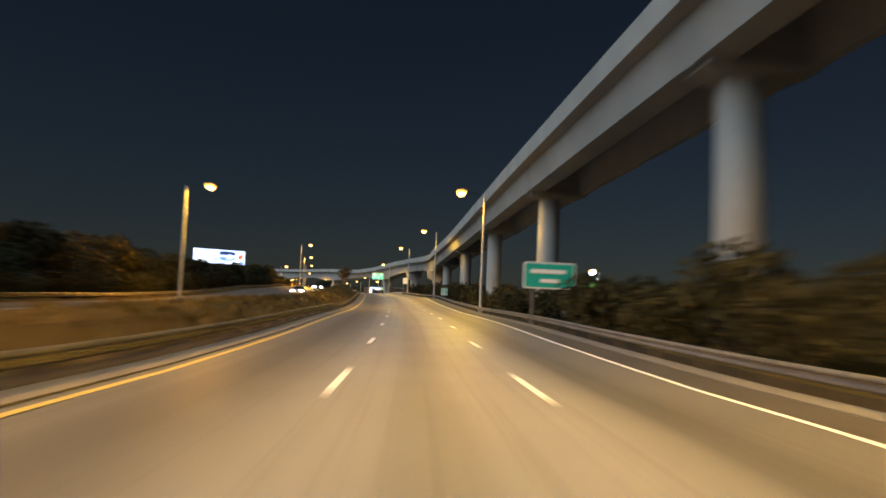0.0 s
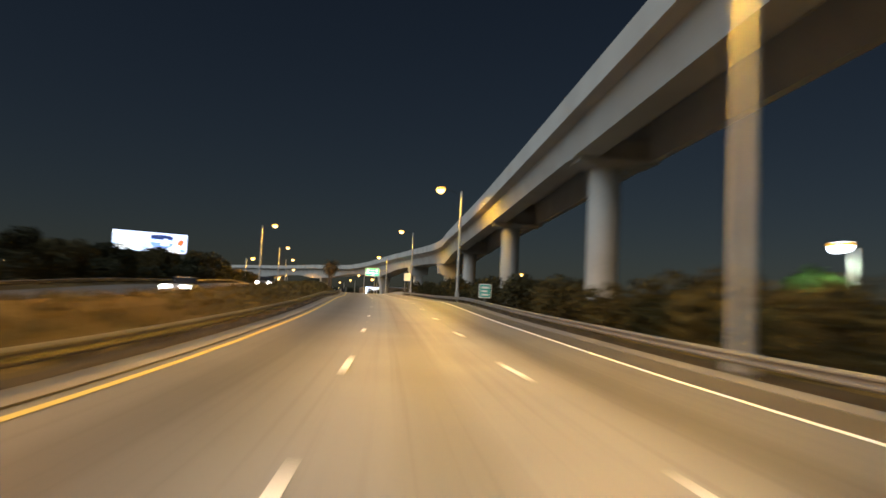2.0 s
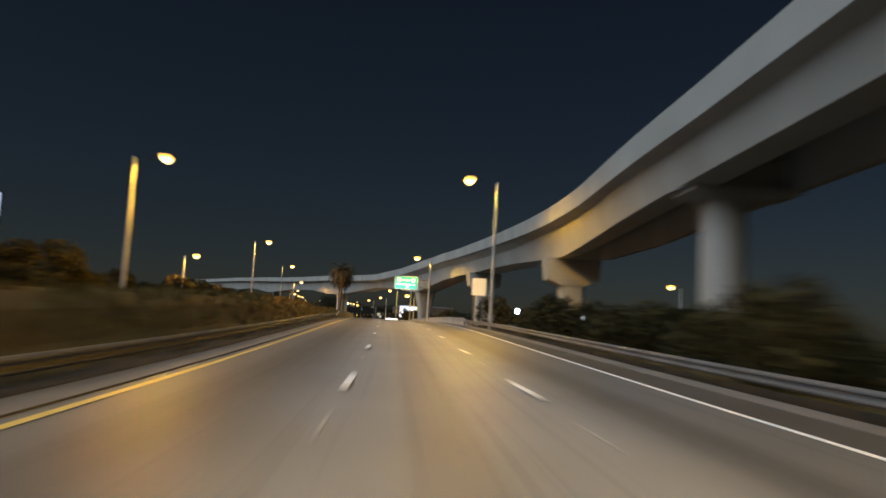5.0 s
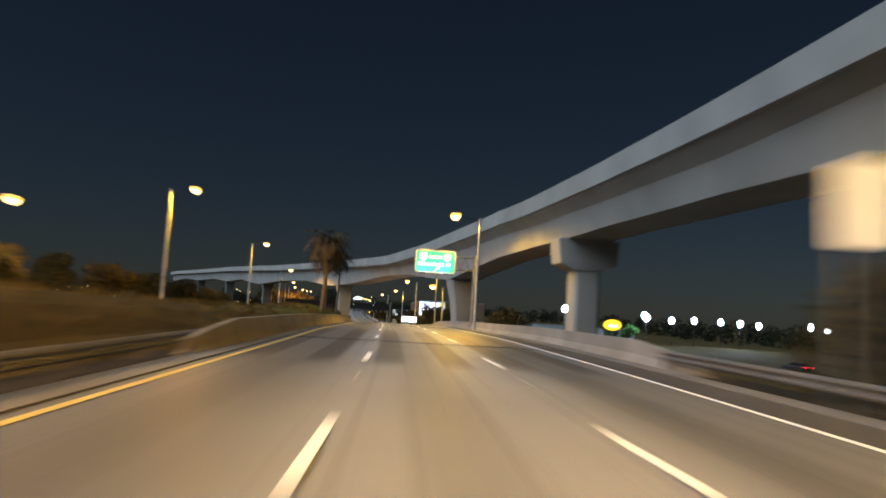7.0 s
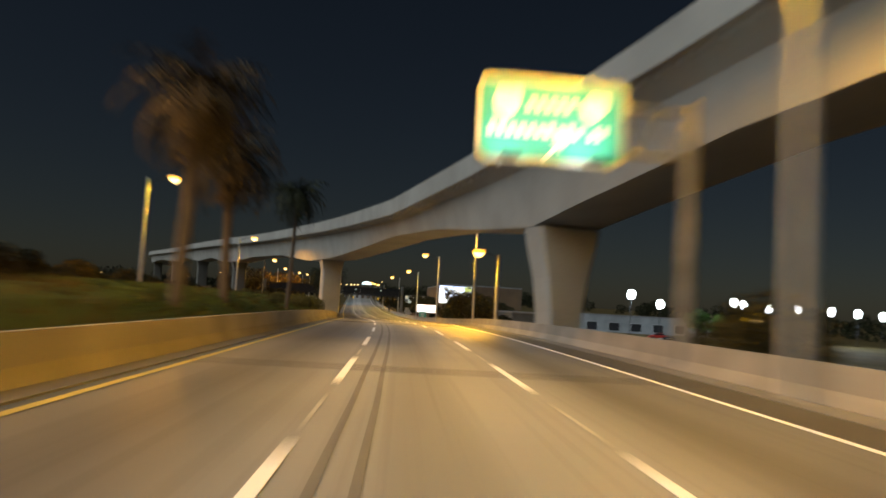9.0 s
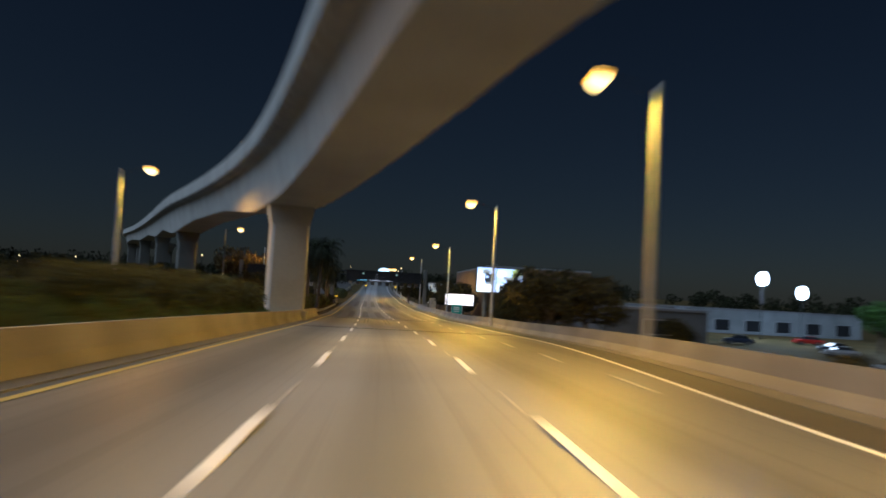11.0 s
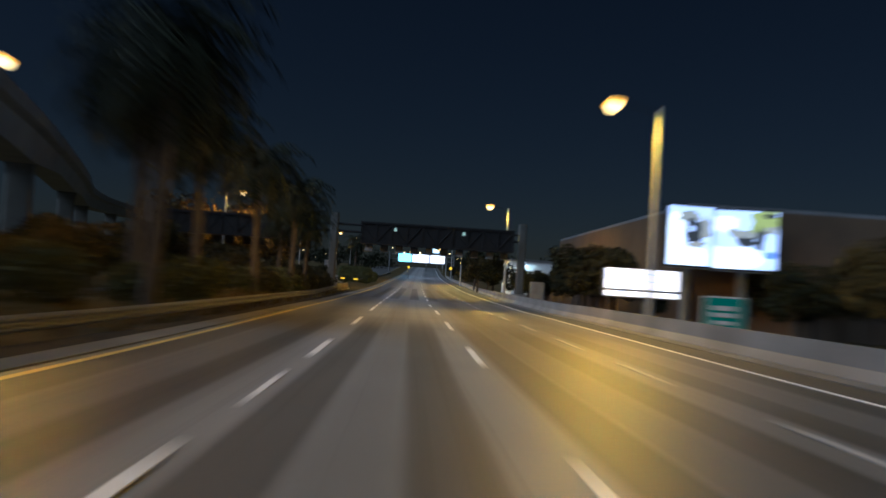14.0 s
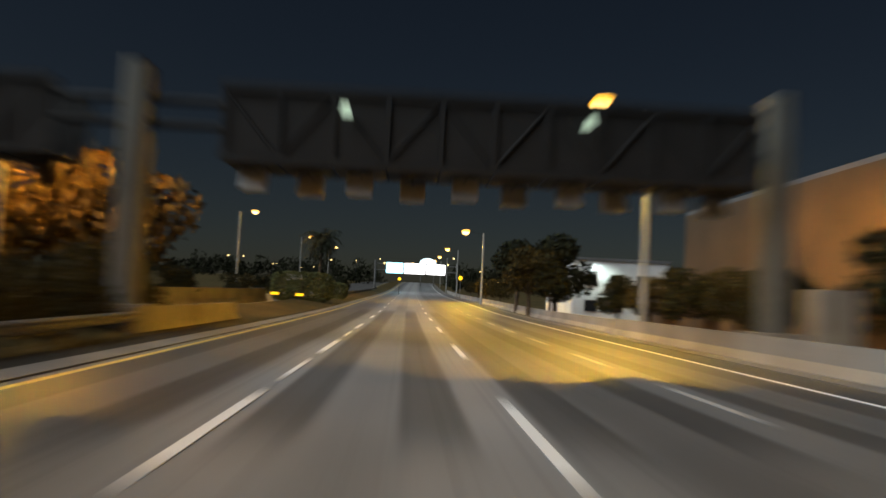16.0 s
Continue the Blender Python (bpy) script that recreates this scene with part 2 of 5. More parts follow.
# ---------------------------------------------------------------- helpers


def part(name, bm, material, parent, label=""):
    """One mesh object under a thing or a part; the mesh stands in the parent's own space."""
    me = bpy.data.meshes.new(name)
    bm.to_mesh(me)
    bm.free()
    me.materials.append(material)
    ob = new(name, me)
    ob.parent = parent
    if label:
        ob["label"] = label
    return ob


def thing(name, m, label, category, group="", kind=""):
    ob = new(name)
    ob.empty_display_size = 0.3
    ob.matrix_world = m
    return tagged(ob, label, category, group, kind)


def sheet(name, bm, material, label, category, kind="structure"):
    me = bpy.data.meshes.new(name)
    bm.to_mesh(me)
    bm.free()
    me.materials.append(material)
    return tagged(new(name, me), label, category, "", kind)


def box(bm, c, s, m=None, chamfer=0.0):
    """A block, with chamfered upright edges if wanted."""
    mm = (m or Matrix()) @ Matrix.Translation(c)
    hx, hy, hz = s[0] / 2, s[1] / 2, s[2] / 2
    if chamfer:
        k = chamfer
        ring = [(hx - k, -hy), (hx, -hy + k), (hx, hy - k), (hx - k, hy), (-hx + k, hy), (-hx, hy - k), (-hx, -hy + k), (-hx + k, -hy)]
    else:
        ring = [(hx, -hy), (hx, hy), (-hx, hy), (-hx, -hy)]
    lo = [bm.verts.new(mm @ Vector((x, y, -hz))) for x, y in ring]
    hi = [bm.verts.new(mm @ Vector((x, y, hz))) for x, y in ring]
    n = len(ring)
    for i in range(n):
        bm.faces.new((lo[i], lo[(i + 1) % n], hi[(i + 1) % n], hi[i]))
    bm.faces.new(hi)
    bm.faces.new(lo[::-1])


def tube(bm, points, radii, n=8, caps=True):
    """A round bar through the points."""
    rings = []
    for i, p in enumerate(points):
        a, b = Vector(points[max(i - 1, 0)]), Vector(points[min(i + 1, len(points) - 1)])
        q = (b - a).to_track_quat("Z", "X").to_matrix()
        r = radii[i] if isinstance(radii, (list, tuple)) else radii
        rings.append([bm.verts.new(Vector(p) + q @ Vector((r * math.cos(2 * math.pi * k / n), r * math.sin(2 * math.pi * k / n), 0))) for k in range(n)])
    for r0, r1 in zip(rings, rings[1:]):
        for k in range(n):
            bm.faces.new((r0[k], r0[(k + 1) % n], r1[(k + 1) % n], r1[k]))
    if caps:
        bm.faces.new(rings[0][::-1])
        bm.faces.new(rings[-1])


def loft(bm, rings, closed=True, caps=True):
    """Skin over rings of equal length."""
    vs = [[bm.verts.new(p) for p in r] for r in rings]
    n = len(vs[0])
    for a, b in zip(vs, vs[1:]):
        for k in range(n if closed else n - 1):
            bm.faces.new((a[k], a[(k + 1) % n], b[(k + 1) % n], b[k]))
    if caps and closed:
        bm.faces.new(vs[0][::-1])
        bm.faces.new(vs[-1])


# ---------------------------------------------------------------- the road's line: y, x of the left lane line, height
LINE = [
    (-150.0, -28.0, -2.6), (-60.0, -12.0, -0.95), (0.2, -1.35, 0.010), (14.8, 1.14, 0.090), (29.4, 3.53, 0.290), (44.1, 5.82, 0.590), (58.8, 8.01, 0.800),
    (73.4, 10.03, 0.990), (88.1, 11.95, 1.348), (102.8, 13.77, 1.768), (117.4, 15.51, 2.291), (132.0, 17.16, 2.795), (146.7, 18.68, 3.049),
    (161.4, 20.07, 3.295), (176.2, 21.36, 3.603), (190.9, 22.58, 3.938), (205.7, 23.78, 4.265), (220.4, 24.92, 4.502), (235.1, 25.92, 4.673),
    (249.9, 26.81, 4.813), (264.8, 27.74, 4.817), (279.6, 28.61, 4.813), (294.3, 29.36, 4.783), (309.1, 29.98, 4.703), (323.9, 30.38, 4.542),
    (338.6, 30.58, 4.284), (353.4, 30.61, 3.962), (368.0, 30.54, 3.609), (382.6, 30.39, 3.259), (397.4, 30.22, 2.992), (412.1, 30.00, 2.642),
    (426.9, 29.72, 2.423), (441.7, 29.44, 2.327), (456.7, 29.13, 2.244), (471.6, 28.81, 2.150),
    (520.0, 28.2, 2.2), (560.0, 27.8, 2.6), (690.0, 27.0, 4.6), (870.0, 27.5, 10.0), (1000.0, 29.0, 11.5), (1300.0, 33.0, 11.5)]


def catmull(pts, t):
    i = min(max(int(t), 0), len(pts) - 2)
    f = t - i
    q = [Vector(pts[min(max(k, 0), len(pts) - 1)]) for k in (i - 1, i, i + 1, i + 2)]
    return 0.5 * (2 * q[1] + (q[2] - q[0]) * f + (2 * q[0] - 5 * q[1] + 4 * q[2] - q[3]) * f * f + (3 * q[1] - q[0] - 3 * q[2] + q[3]) * f ** 3)


dense = np.array([catmull(LINE, k / 20) for k in range((len(LINE) - 1) * 20 + 1)])
arc = np.concatenate([[0], np.cumsum(np.hypot(np.diff(dense[:, 0]), np.diff(dense[:, 1])))])
arc -= np.interp(0.0, dense[:, 0], arc)


def on(y, u, dz=0.0):
    """A point u metres to the right of the left lane line, dz over the pavement."""
    y0 = y
    x0 = np.interp(y0, dense[:, 0], dense[:, 1])
    z0 = np.interp(y0, dense[:, 0], dense[:, 2])
    a = math.atan2(np.interp(y0 + 4, dense[:, 0], dense[:, 1]) - np.interp(y0 - 4, dense[:, 0], dense[:, 1]), 8)
    return Vector((float(x0) + u * math.cos(a), y0 - u * math.sin(a), float(z0) + dz))


def bearing(y):
    """The road's heading as an angle about z."""
    return -math.degrees(math.atan2(np.interp(y + 4, dense[:, 0], dense[:, 1]) - np.interp(y - 4, dense[:, 0], dense[:, 1]), 8))


def y_at(s):
    return float(np.interp(s, arc, dense[:, 0]))


def right_edge(y):
    """The pavement's right edge: a lane is added past the bridge."""
    k = min(max((y - 322) / 45, 0), 1)
    return 8.6 + 3.2 * k * k * (3 - 2 * k)


def crest(y):
    """Height of the grassy median's back over the pavement."""
    return float(np.interp(y, (-50, 60, 110, 135, 165, 200, 222, 240, 262, 280, 300, 340, 380, 410, 520), (0.82, 0.86, 0.94, 1.15, 1.45, 1.75, 1.5, 1.1, 1.0, 1.5, 1.55, 1.45, 1.2, 0.5, 0.3)))


def opposite(y):
    """Height of the opposite carriageway over the pavement."""
    return crest(y) - 0.88


def left_rise(y, u):
    d = -u
    if d < 5.6:
        return -0.02
    if d < 8.6:
        f = (d - 5.6) / 3.0
        return crest(y) * f * f * (3 - 2 * f)
    if d < 10.2:
        return crest(y)
    if d < 27:
        return opposite(y) - 0.03
    return opposite(y) - 0.03 + min((d - 27) * 0.01, 0.6)


def right_fall(y, w):
    deep = 1.2 + 2.6 * min(max((y - 195) / 40, 0), 1) * min(max((450 - y) / 60, 0), 1)
    return -0.04 - deep * min(w / 14, 1) ** 1.3


# ---------------------------------------------------------------- ground and pavements
bm = bmesh.new()
rows_y = [-2400, -900, -400] + [-150 + 12 * k for k in range(100)] + [1070, 1150, 1300]
prev = None
for y in rows_y + [1700, 3000, 4400]:
    yy = min(max(y, -148), 1296)
    e = right_edge(yy)
    us = [-2600, -900, -350, -150, -70, -40, -27, -24.6, -10.8, -10.3, -9.4, -8.6, -7.6, -6.6, -5.6, -5.0, -4.0, e - 0.3, e + 1.2, e + 3, e + 6, e + 10, e + 15, e + 30, e + 60, e + 150, e + 400, e + 1000, e + 2600]
    row = []
    for u in us:
        if u <= -4.9:
            dz = left_rise(yy, u)
        elif u < e + 1:
            dz = -0.35
        else:
            dz = right_fall(yy, u - e - 1)
        if -24.7 < u < -10.7:
            dz = opposite(yy) - 0.2
        p = on(yy, u, dz)
        row.append(bm.verts.new((p.x, p.y + (y - yy), p.z)))
    if prev:
        for k in range(len(row) - 1):
            bm.faces.new((prev[k], prev[k + 1], row[k + 1], row[k]))
    prev = row
sheet("ground", bm, GRASS, "dark dry grass verges and flat land", "ground")


def ribbon(name, material, y0, y1, left, right, dz, label, category, step=6.0, thick=0.3):
    """A strip of pavement with thickness along the road; its own coordinates are metres across and along."""
    bm = bmesh.new()
    lay = bm.loops.layers.uv.new("UVMap")
    n = max(int((y1 - y0) / step), 1)
    prev = None
    for k in range(n + 1):
        y = y0 + (y1 - y0) * k / n
        a, b = left(y) if callable(left) else left, right(y) if callable(right) else right
        us = [a + (b - a) * i / 4 for i in range(5)]
        h = dz(y) if callable(dz) else dz
        row = [(bm.verts.new(on(y, u, h)), u, y) for u in us]
        skirt = [bm.verts.new(on(y, a, h - thick)), bm.verts.new(on(y, b, h - thick))]
        if prev:
            for i in range(4):
                f = bm.faces.new((prev[0][i][0], prev[0][i + 1][0], row[i + 1][0], row[i][0]))
                for lp, c in zip(f.loops, (prev[0][i], prev[0][i + 1], row[i + 1], row[i])):
                    lp[lay].uv = (c[1], c[2])
            bm.faces.new((prev[1][0], prev[0][0][0], row[0][0], skirt[0]))
            bm.faces.new((prev[0][4][0], prev[1][1], skirt[1], row[4][0]))
        prev = (row, skirt)
    return sheet(name, bm, material, label, category)


ribbon("road", ROAD, -140, 1290, -3.75, right_edge, 0.0, "worn grey motorway pavement, dark wheel tracks, outer lanes darkened round a painted headlight pool", "road")
ribbon("shoulder_asphalt", ASPHALT, -140, 1290, lambda y: right_edge(y) - 1.28, lambda y: right_edge(y) - 0.002, 0.005, "dark asphalt shoulder outside the white edge line", "shoulder", thick=0.1)
ribbon("shoulder_left", SHOULDER, -140, 1290, -4.45, -3.752, 0.035, "pale concrete gutter strip beside the inner lane", "shoulder", thick=0.2)
ribbon("shoulder_right", SHOULDER, -140, 1290, lambda y: right_edge(y) + 0.002, lambda y: right_edge(y) + 0.75, 0.02, "pale concrete gutter strip beside the outer lane", "shoulder", thick=0.2)
ribbon("opposite_road", ROAD_OLD, -140, 1290, -24.4, -10.95, opposite, "pavement of the opposite carriageway", "road", thick=0.3)


# strips that put the shade under the rails into the ground colour
ribbon("shaded_soil_strip_left", SHADED_SOIL, -140, 500, -5.5, -4.452, 0.0, "soil strip coloured dark as the shade under the median guardrail", "verge", thick=0.2)
ribbon("shaded_soil_strip_right", SHADED_SOIL, -140, 500, lambda y: right_edge(y) + 0.752, lambda y: right_edge(y) + 2.1, 0.0, "soil strip coloured dark as the shade under the outer guardrail", "verge", thick=0.2)

# green lawn on the median's back along the bridge
bm = bmesh.new()
prev = None
for k in range(34, 47):
    y = -150 + 12 * k
    row = [bm.verts.new(on(y, u, left_rise(y, u) + 0.03)) for u in (-10.3, -9.4, -8.6, -7.6, -6.6, -5.62)]
    if prev:
        for i in range(5):
            bm.faces.new((prev[i], prev[i + 1], row[i + 1], row[i]))
    prev = row
sheet("lawn", bm, LAWN, "mown green lawn on the raised median", "lawn")


def solid_line(name, material, y0, y1, u, label, w=0.16, dz=0.012):
    bm = bmesh.new()
    n = int((y1 - y0) / 5)
    prev = None
    for k in range(n + 1):
        y = y0 + (y1 - y0) * k / n
        c = u(y) if callable(u) else u
        h = dz(y) if callable(dz) else dz
        row = [bm.verts.new(on(y, c - w / 2, h)), bm.verts.new(on(y, c + w / 2, h))]
        if prev:
            bm.faces.new((prev[0], prev[1], row[1], row[0]))
        prev = row
    return sheet(name, bm, material, label, "road marking")


solid_line("edge_line_left", YELLOW_LINE, -140, 1280, -3.42, "solid yellow edge line on the pavement")
solid_line("edge_line_right", WHITE_LINE, -140, 1280, lambda y: right_edge(y) - 1.4, "solid white edge line on the pavement")
solid_line("opposite_edge_line", YELLOW_LINE, -140, 1280, -11.6, "solid yellow edge line of the opposite carriageway", dz=lambda y: opposite(y) + 0.012)

# ---------------------------------------------------------------- lane dashes, each a piece of its lane line
dash_mesh = bpy.data.meshes.new("dash")
b2 = bmesh.new()
box(b2, (0, 0, 0.005), (0.155, 5.5, 0.01), chamfer=0.02)
b2.to_mesh(dash_mesh)
b2.free()
dash_mesh.materials.append(WHITE_LINE)
long_mesh = dash_mesh.copy()
for v in long_mesh.vertices:
    v.co.y *= 0.87
faint_mesh = dash_mesh.copy()
for v in faint_mesh.vertices:
    v.co.y *= 0.68
faint_mesh.materials[0] = FAINT_LINE
bold_mesh = dash_mesh.copy()
for v in bold_mesh.vertices:
    v.co.x *= 0.7
    v.co.y *= 0.58
seam_mesh = bpy.data.meshes.new("old_dash")
b2 = bmesh.new()
box(b2, (0.0, 0, 0.003), (0.06, 2.4, 0.006))
b2.to_mesh(seam_mesh)
b2.free()
seam_mesh.materials.append(FAINT_LINE)
centres = [15.4 + 12.33 * k for k in range(-10, 8)] + [101.7 + 12.66 * k for k in range(1, 8)] + [203.0, 216.2, 230.0, 244.5, 258.0, 271.4, 283.6, 295.5, 308.2, 321.0, 332.7, 344.3, 356.0, 367.6, 379.3, 392.0, 405.8, 418.0, 431.3, 443.9, 456.4, 468.6] + [482.2 + 12.8 * k for k in range(0, 48)]
for nm, u in (("lane_line_1", 0.0), ("lane_line_2", 3.67)):
    line = thing(nm, Matrix(), "broken white lane line painted on the pavement", "road marking", "", "structure")
    for s in centres:
        y = y_at(s)
        d = new("dash", dash_mesh if y < 348 else long_mesh)
        d.parent, d.matrix_basis = line, pose(*on(y, u, 0.006), 0, 0, bearing(y))
        y2 = y_at(s - 6.5)
        bold = u < 1 and (404 < y2 < 428 or 458 < y2 < 500)
        if 95 < y < 400 or bold:
            d = new("old_dash", bold_mesh if bold else seam_mesh)
            d.parent, d.matrix_basis = line, pose(*on(y2, u, 0.005), 0, 0, bearing(y2))
line = thing("lane_line_3", Matrix(), "worn broken white line of the added outer lane", "road marking", "", "structure")
for k in range(0, 45):
    y = 340 + 8.0 * k
    d = new("dash", faint_mesh)
    d.parent, d.matrix_basis = line, pose(*on(y, 7.2, 0.006), 0, 0, bearing(y))
line = thing("opposite_lane_line", Matrix(), "broken white lane line of the opposite carriageway", "road marking", "", "structure")
for k in range(0, 46):
    for u in (-15.2, -18.9):
        y = -20 + 12.2 * k
        d = new("dash", dash_mesh)
        d.parent, d.matrix_basis = line, pose(*on(y, u, opposite(y) + 0.006), 0, 0, bearing(y))
TAR = mat("worn_tar", (0.165, 0.164, 0.162), 0.55, second=(0.1, 0.099, 0.097), scale=2, fine=30)
for y0, y1, u in ((256, 322, 0.47), (256, 322, 0.84), (384, 402, 0.6), (386, 404, 0.9), (384, 402, 2.39), (384, 402, 2.7)):
    solid_line("tar_seam", TAR, y0, y1, lambda y, c=u: c + 0.025 * math.sin(y * 0.13) + 0.01 * math.sin(y * 0.73 + c), "faded tar seam along the worn lane", w=0.1, dz=0.007)
# ---------------------------------------------------------------- bridge joints and a lighter deck
for y in (238.0, 282.0, 326.0, 371.0, 402.0):
    bm = bmesh.new()
    a, b = on(y, -3.7, 0.006), on(y, right_edge(y) - 0.1, 0.006)
    mid = (a + b) / 2
    ang = math.atan2(b.y - a.y, b.x - a.x)
    box(bm, (0, 0, 0), ((b - a).length, 0.22, 0.012), Matrix.Translation(mid) @ Matrix.Rotation(ang, 4, "Z"))
    sheet("expansion_joint", bm, DARK_STEEL, "dark steel expansion joint across the bridge deck", "expansion joint")

# ---------------------------------------------------------------- guardrails
WAVE = [(0.0, 0.155), (-0.03, 0.14), (-0.075, 0.10), (-0.075, 0.065), (-0.01, 0.02), (-0.01, -0.02), (-0.075, -0.065), (-0.075, -0.10), (-0.03, -0.14), (0.0, -0.155)]


def guardrail(y0, y1, u, top, face, label):
    """W-beam rail on posts; face is +1 if the road lies to its left, -1 if to its right."""
    rail = thing("guardrail", Matrix(), label, "guardrail")
    uf = u if callable(u) else (lambda y: u)
    tf = top if callable(top) else (lambda y: top)
    n = int((y1 - y0) / 4.0)
    for k in range(n):
        ya, yb = y0 + (y1 - y0) * k / n, y0 + (y1 - y0) * (k + 1) / n + 0.15
        bm = bmesh.new()
        loft(bm, [[on(y, uf(y) + face * dx, tf(y) - 0.155 + dz) for dx, dz in WAVE + [(dx + 0.006, dz) for dx, dz in WAVE[::-1]]] for y in (ya, yb)])
        part("rail_beam", bm, STEEL, rail)
    post = None
    for k in range(n + 1):
        y = y0 + (y1 - y0) * k / n
        if post is None:
            bm = bmesh.new()
            box(bm, (0.13 * face, 0, -0.2), (0.15, 0.10, 1.3), chamfer=0.015)
            box(bm, (0.035 * face, 0, 0.33), (0.09, 0.09, 0.28))
            post = bpy.data.meshes.new("post")
            bm.to_mesh(post)
            bm.free()
            post.materials.append(WOOD_POST)
        p = new("post", post)
        p.parent, p.matrix_basis = rail, pose(*on(y, uf(y), tf(y) - 0.5), 0, 0, bearing(y))


guardrail(-40, 227, -4.75, 0.56, -1, "galvanised steel guardrail along the median, on dark timber posts")
guardrail(403, 494.5, lambda y: -4.75 - 1.3 * max((y - 466) / 28, 0), 0.68, -1, "galvanised steel guardrail past the bridge, on dark timber posts")
guardrail(-40, 229, lambda y: right_edge(y) + 0.72, 0.62, 1, "galvanised steel guardrail along the outer shoulder")
guardrail(-40, 250, -25.2, lambda y: opposite(y) + 0.6, -1, "galvanised steel guardrail of the opposite carriageway")

# ---------------------------------------------------------------- concrete barriers
JERSEY = [(0.30, 0.0), (0.30, 0.08), (0.12, 0.33), (0.075, 0.81), (-0.075, 0.81), (-0.12, 0.33), (-0.30, 0.08), (-0.30, 0.0)]


def barrier(y0, y1, u, label, height=1.0, seg=6.0, ramp=0.0):
    run = thing("concrete_barrier", Matrix(), label, "barrier", "", "structure")
    uf = u if callable(u) else (lambda y: u)
    n = max(int((y1 - y0) / seg), 1)
    for k in range(n):
        ya, yb = y0 + (y1 - y0) * k / n, y0 + (y1 - y0) * (k + 1) / n - 0.03
        bm = bmesh.new()
        loft(bm, [[on(y, uf(y) + dx, dz * height * (0.5 + 0.5 * min((y - y0) / ramp, 1) if ramp else 1) - 0.06) for dx, dz in JERSEY] for y in (ya, (ya + yb) / 2, yb)])
        part("barrier_section", bm, BARRIER, run)


barrier(225, 403, -4.55, "pale concrete safety barrier along the inner bridge edge, stained", 1.08, ramp=5.0)
barrier(227, 510, lambda y: right_edge(y) + 1.15, "pale concrete safety barrier along the outer bridge edge, stained", 1.08, ramp=6.0)
barrier(494.5, 508, -6.2, "pale concrete barrier end beside the gantry foot", 1.05)
barrier(496, 548, lambda y: -13.6 + 1.2 * min(max((y - 512) / 30, 0), 1), "pale concrete barrier along the inner edge of the opposite carriageway", 1.65)
barrier(512, 700, lambda y: right_edge(y) + 1.6, "concrete barrier beside the outer lane far ahead", 0.95, 9.0)
barrier(548, 700, -8.4, "concrete median barrier far ahead", 0.95, 9.0)

# ---------------------------------------------------------------- elevated railway
VIA = [(12, -40), (16.2, -3), (20.5, 31.0), (25.4, 70.5), (30.0, 106.4), (34.6, 143.4), (39.0, 181), (43.9, 219), (45.6, 269.5), (40.8, 308), (24.5, 384.5),
       (0, 450), (-20.5, 508), (-42, 565), (-62, 615), (-73, 660), (-80, 730)]
TOP = [(-60, 17.8), (40, 17.3), (70, 17.0), (100, 16.6), (140, 15.9), (175, 15.55), (200, 15.75), (225, 16.5), (250, 17.4), (265, 17.8), (286, 17.95), (300, 17.4), (315, 16.65), (338, 16.3), (360, 17.0), (390, 18.0), (430, 18.6), (500, 20.6), (620, 22.5), (730, 23.5)]
SOFFIT = [(-60, 13.8), (50, 13.4), (110, 13.05), (150, 12.55), (190, 11.95), (215, 11.65), (240, 12.9), (258, 13.4), (280, 13.5), (290, 13.2), (302, 11.95), (308, 11.2), (316, 11.7), (328, 12.7), (343, 13.15), (358, 12.75), (376, 12.25), (392, 12.3), (410, 13.9), (430, 14.2), (448, 13.6), (456, 13.6), (480, 15.6), (505, 15.4), (530, 17.0), (560, 16.9), (590, 18.2), (615, 17.8), (660, 18.8), (730, 19.5)]
via = np.array([catmull([(*p, 0) for p in VIA], k / 24) for k in range((len(VIA) - 1) * 24 + 1)])
tang = np.gradient(via, axis=0)
tang /= np.linalg.norm(tang, axis=1)[:, None]


def via_point(i, w, z):
    return Vector((via[i][0] + tang[i][1] * w, via[i][1] - tang[i][0] * w, z))


def girder_ring(i):
    y = via[i][1]
    t, b = np.interp(y, *zip(*TOP)), np.interp(y, *zip(*SOFFIT))
    hollow = 2.6 if y < 214 else 0.0
    deck = t - 0.75
    wide = 1.35 * min(max((222 - y) / 20, 0), 1)
    root = 1.7 + 0.75 * min(max((y - 214) / 25, 0), 1) * min(max((330 - y) / 25, 0.2), 1)
    low = 0.12 if y < 214 else 0.0
    inner = 0.75 if y < 214 else 1.45
    slim = 0.42 * min(max((214 - y) / 20, 0), 1)
    right = [(0.0, deck), (3.4 + wide, deck), (3.4 + wide, t - 1.62), (2.55 + wide, t - root), (2.05 + wide, b - low), (1.5 + wide, b - low), (1.45 + wide, b + hollow), (0.0, b + hollow)]
    left = [(-inner + 0.05, b + hollow), (-inner, b), (-2.0 - slim, b), (-2.5 - 0.9 * slim, t - root), (-3.4, t - 1.55), (-3.4, deck)]
    return [via_point(i, w, z) for w, z in right + left]


def parapet_ring(i, side):
    t = np.interp(via[i][1], *zip(*TOP))
    wide = 1.35 * min(max((222 - via[i][1]) / 20, 0), 1) if side > 0 else 0.0
    return [via_point(i, side * (w + wide), z) for w, z in ((3.62, t - 1.5), (3.62, t), (3.42, t), (3.42, t - 0.77), (3.41, t - 1.58))]


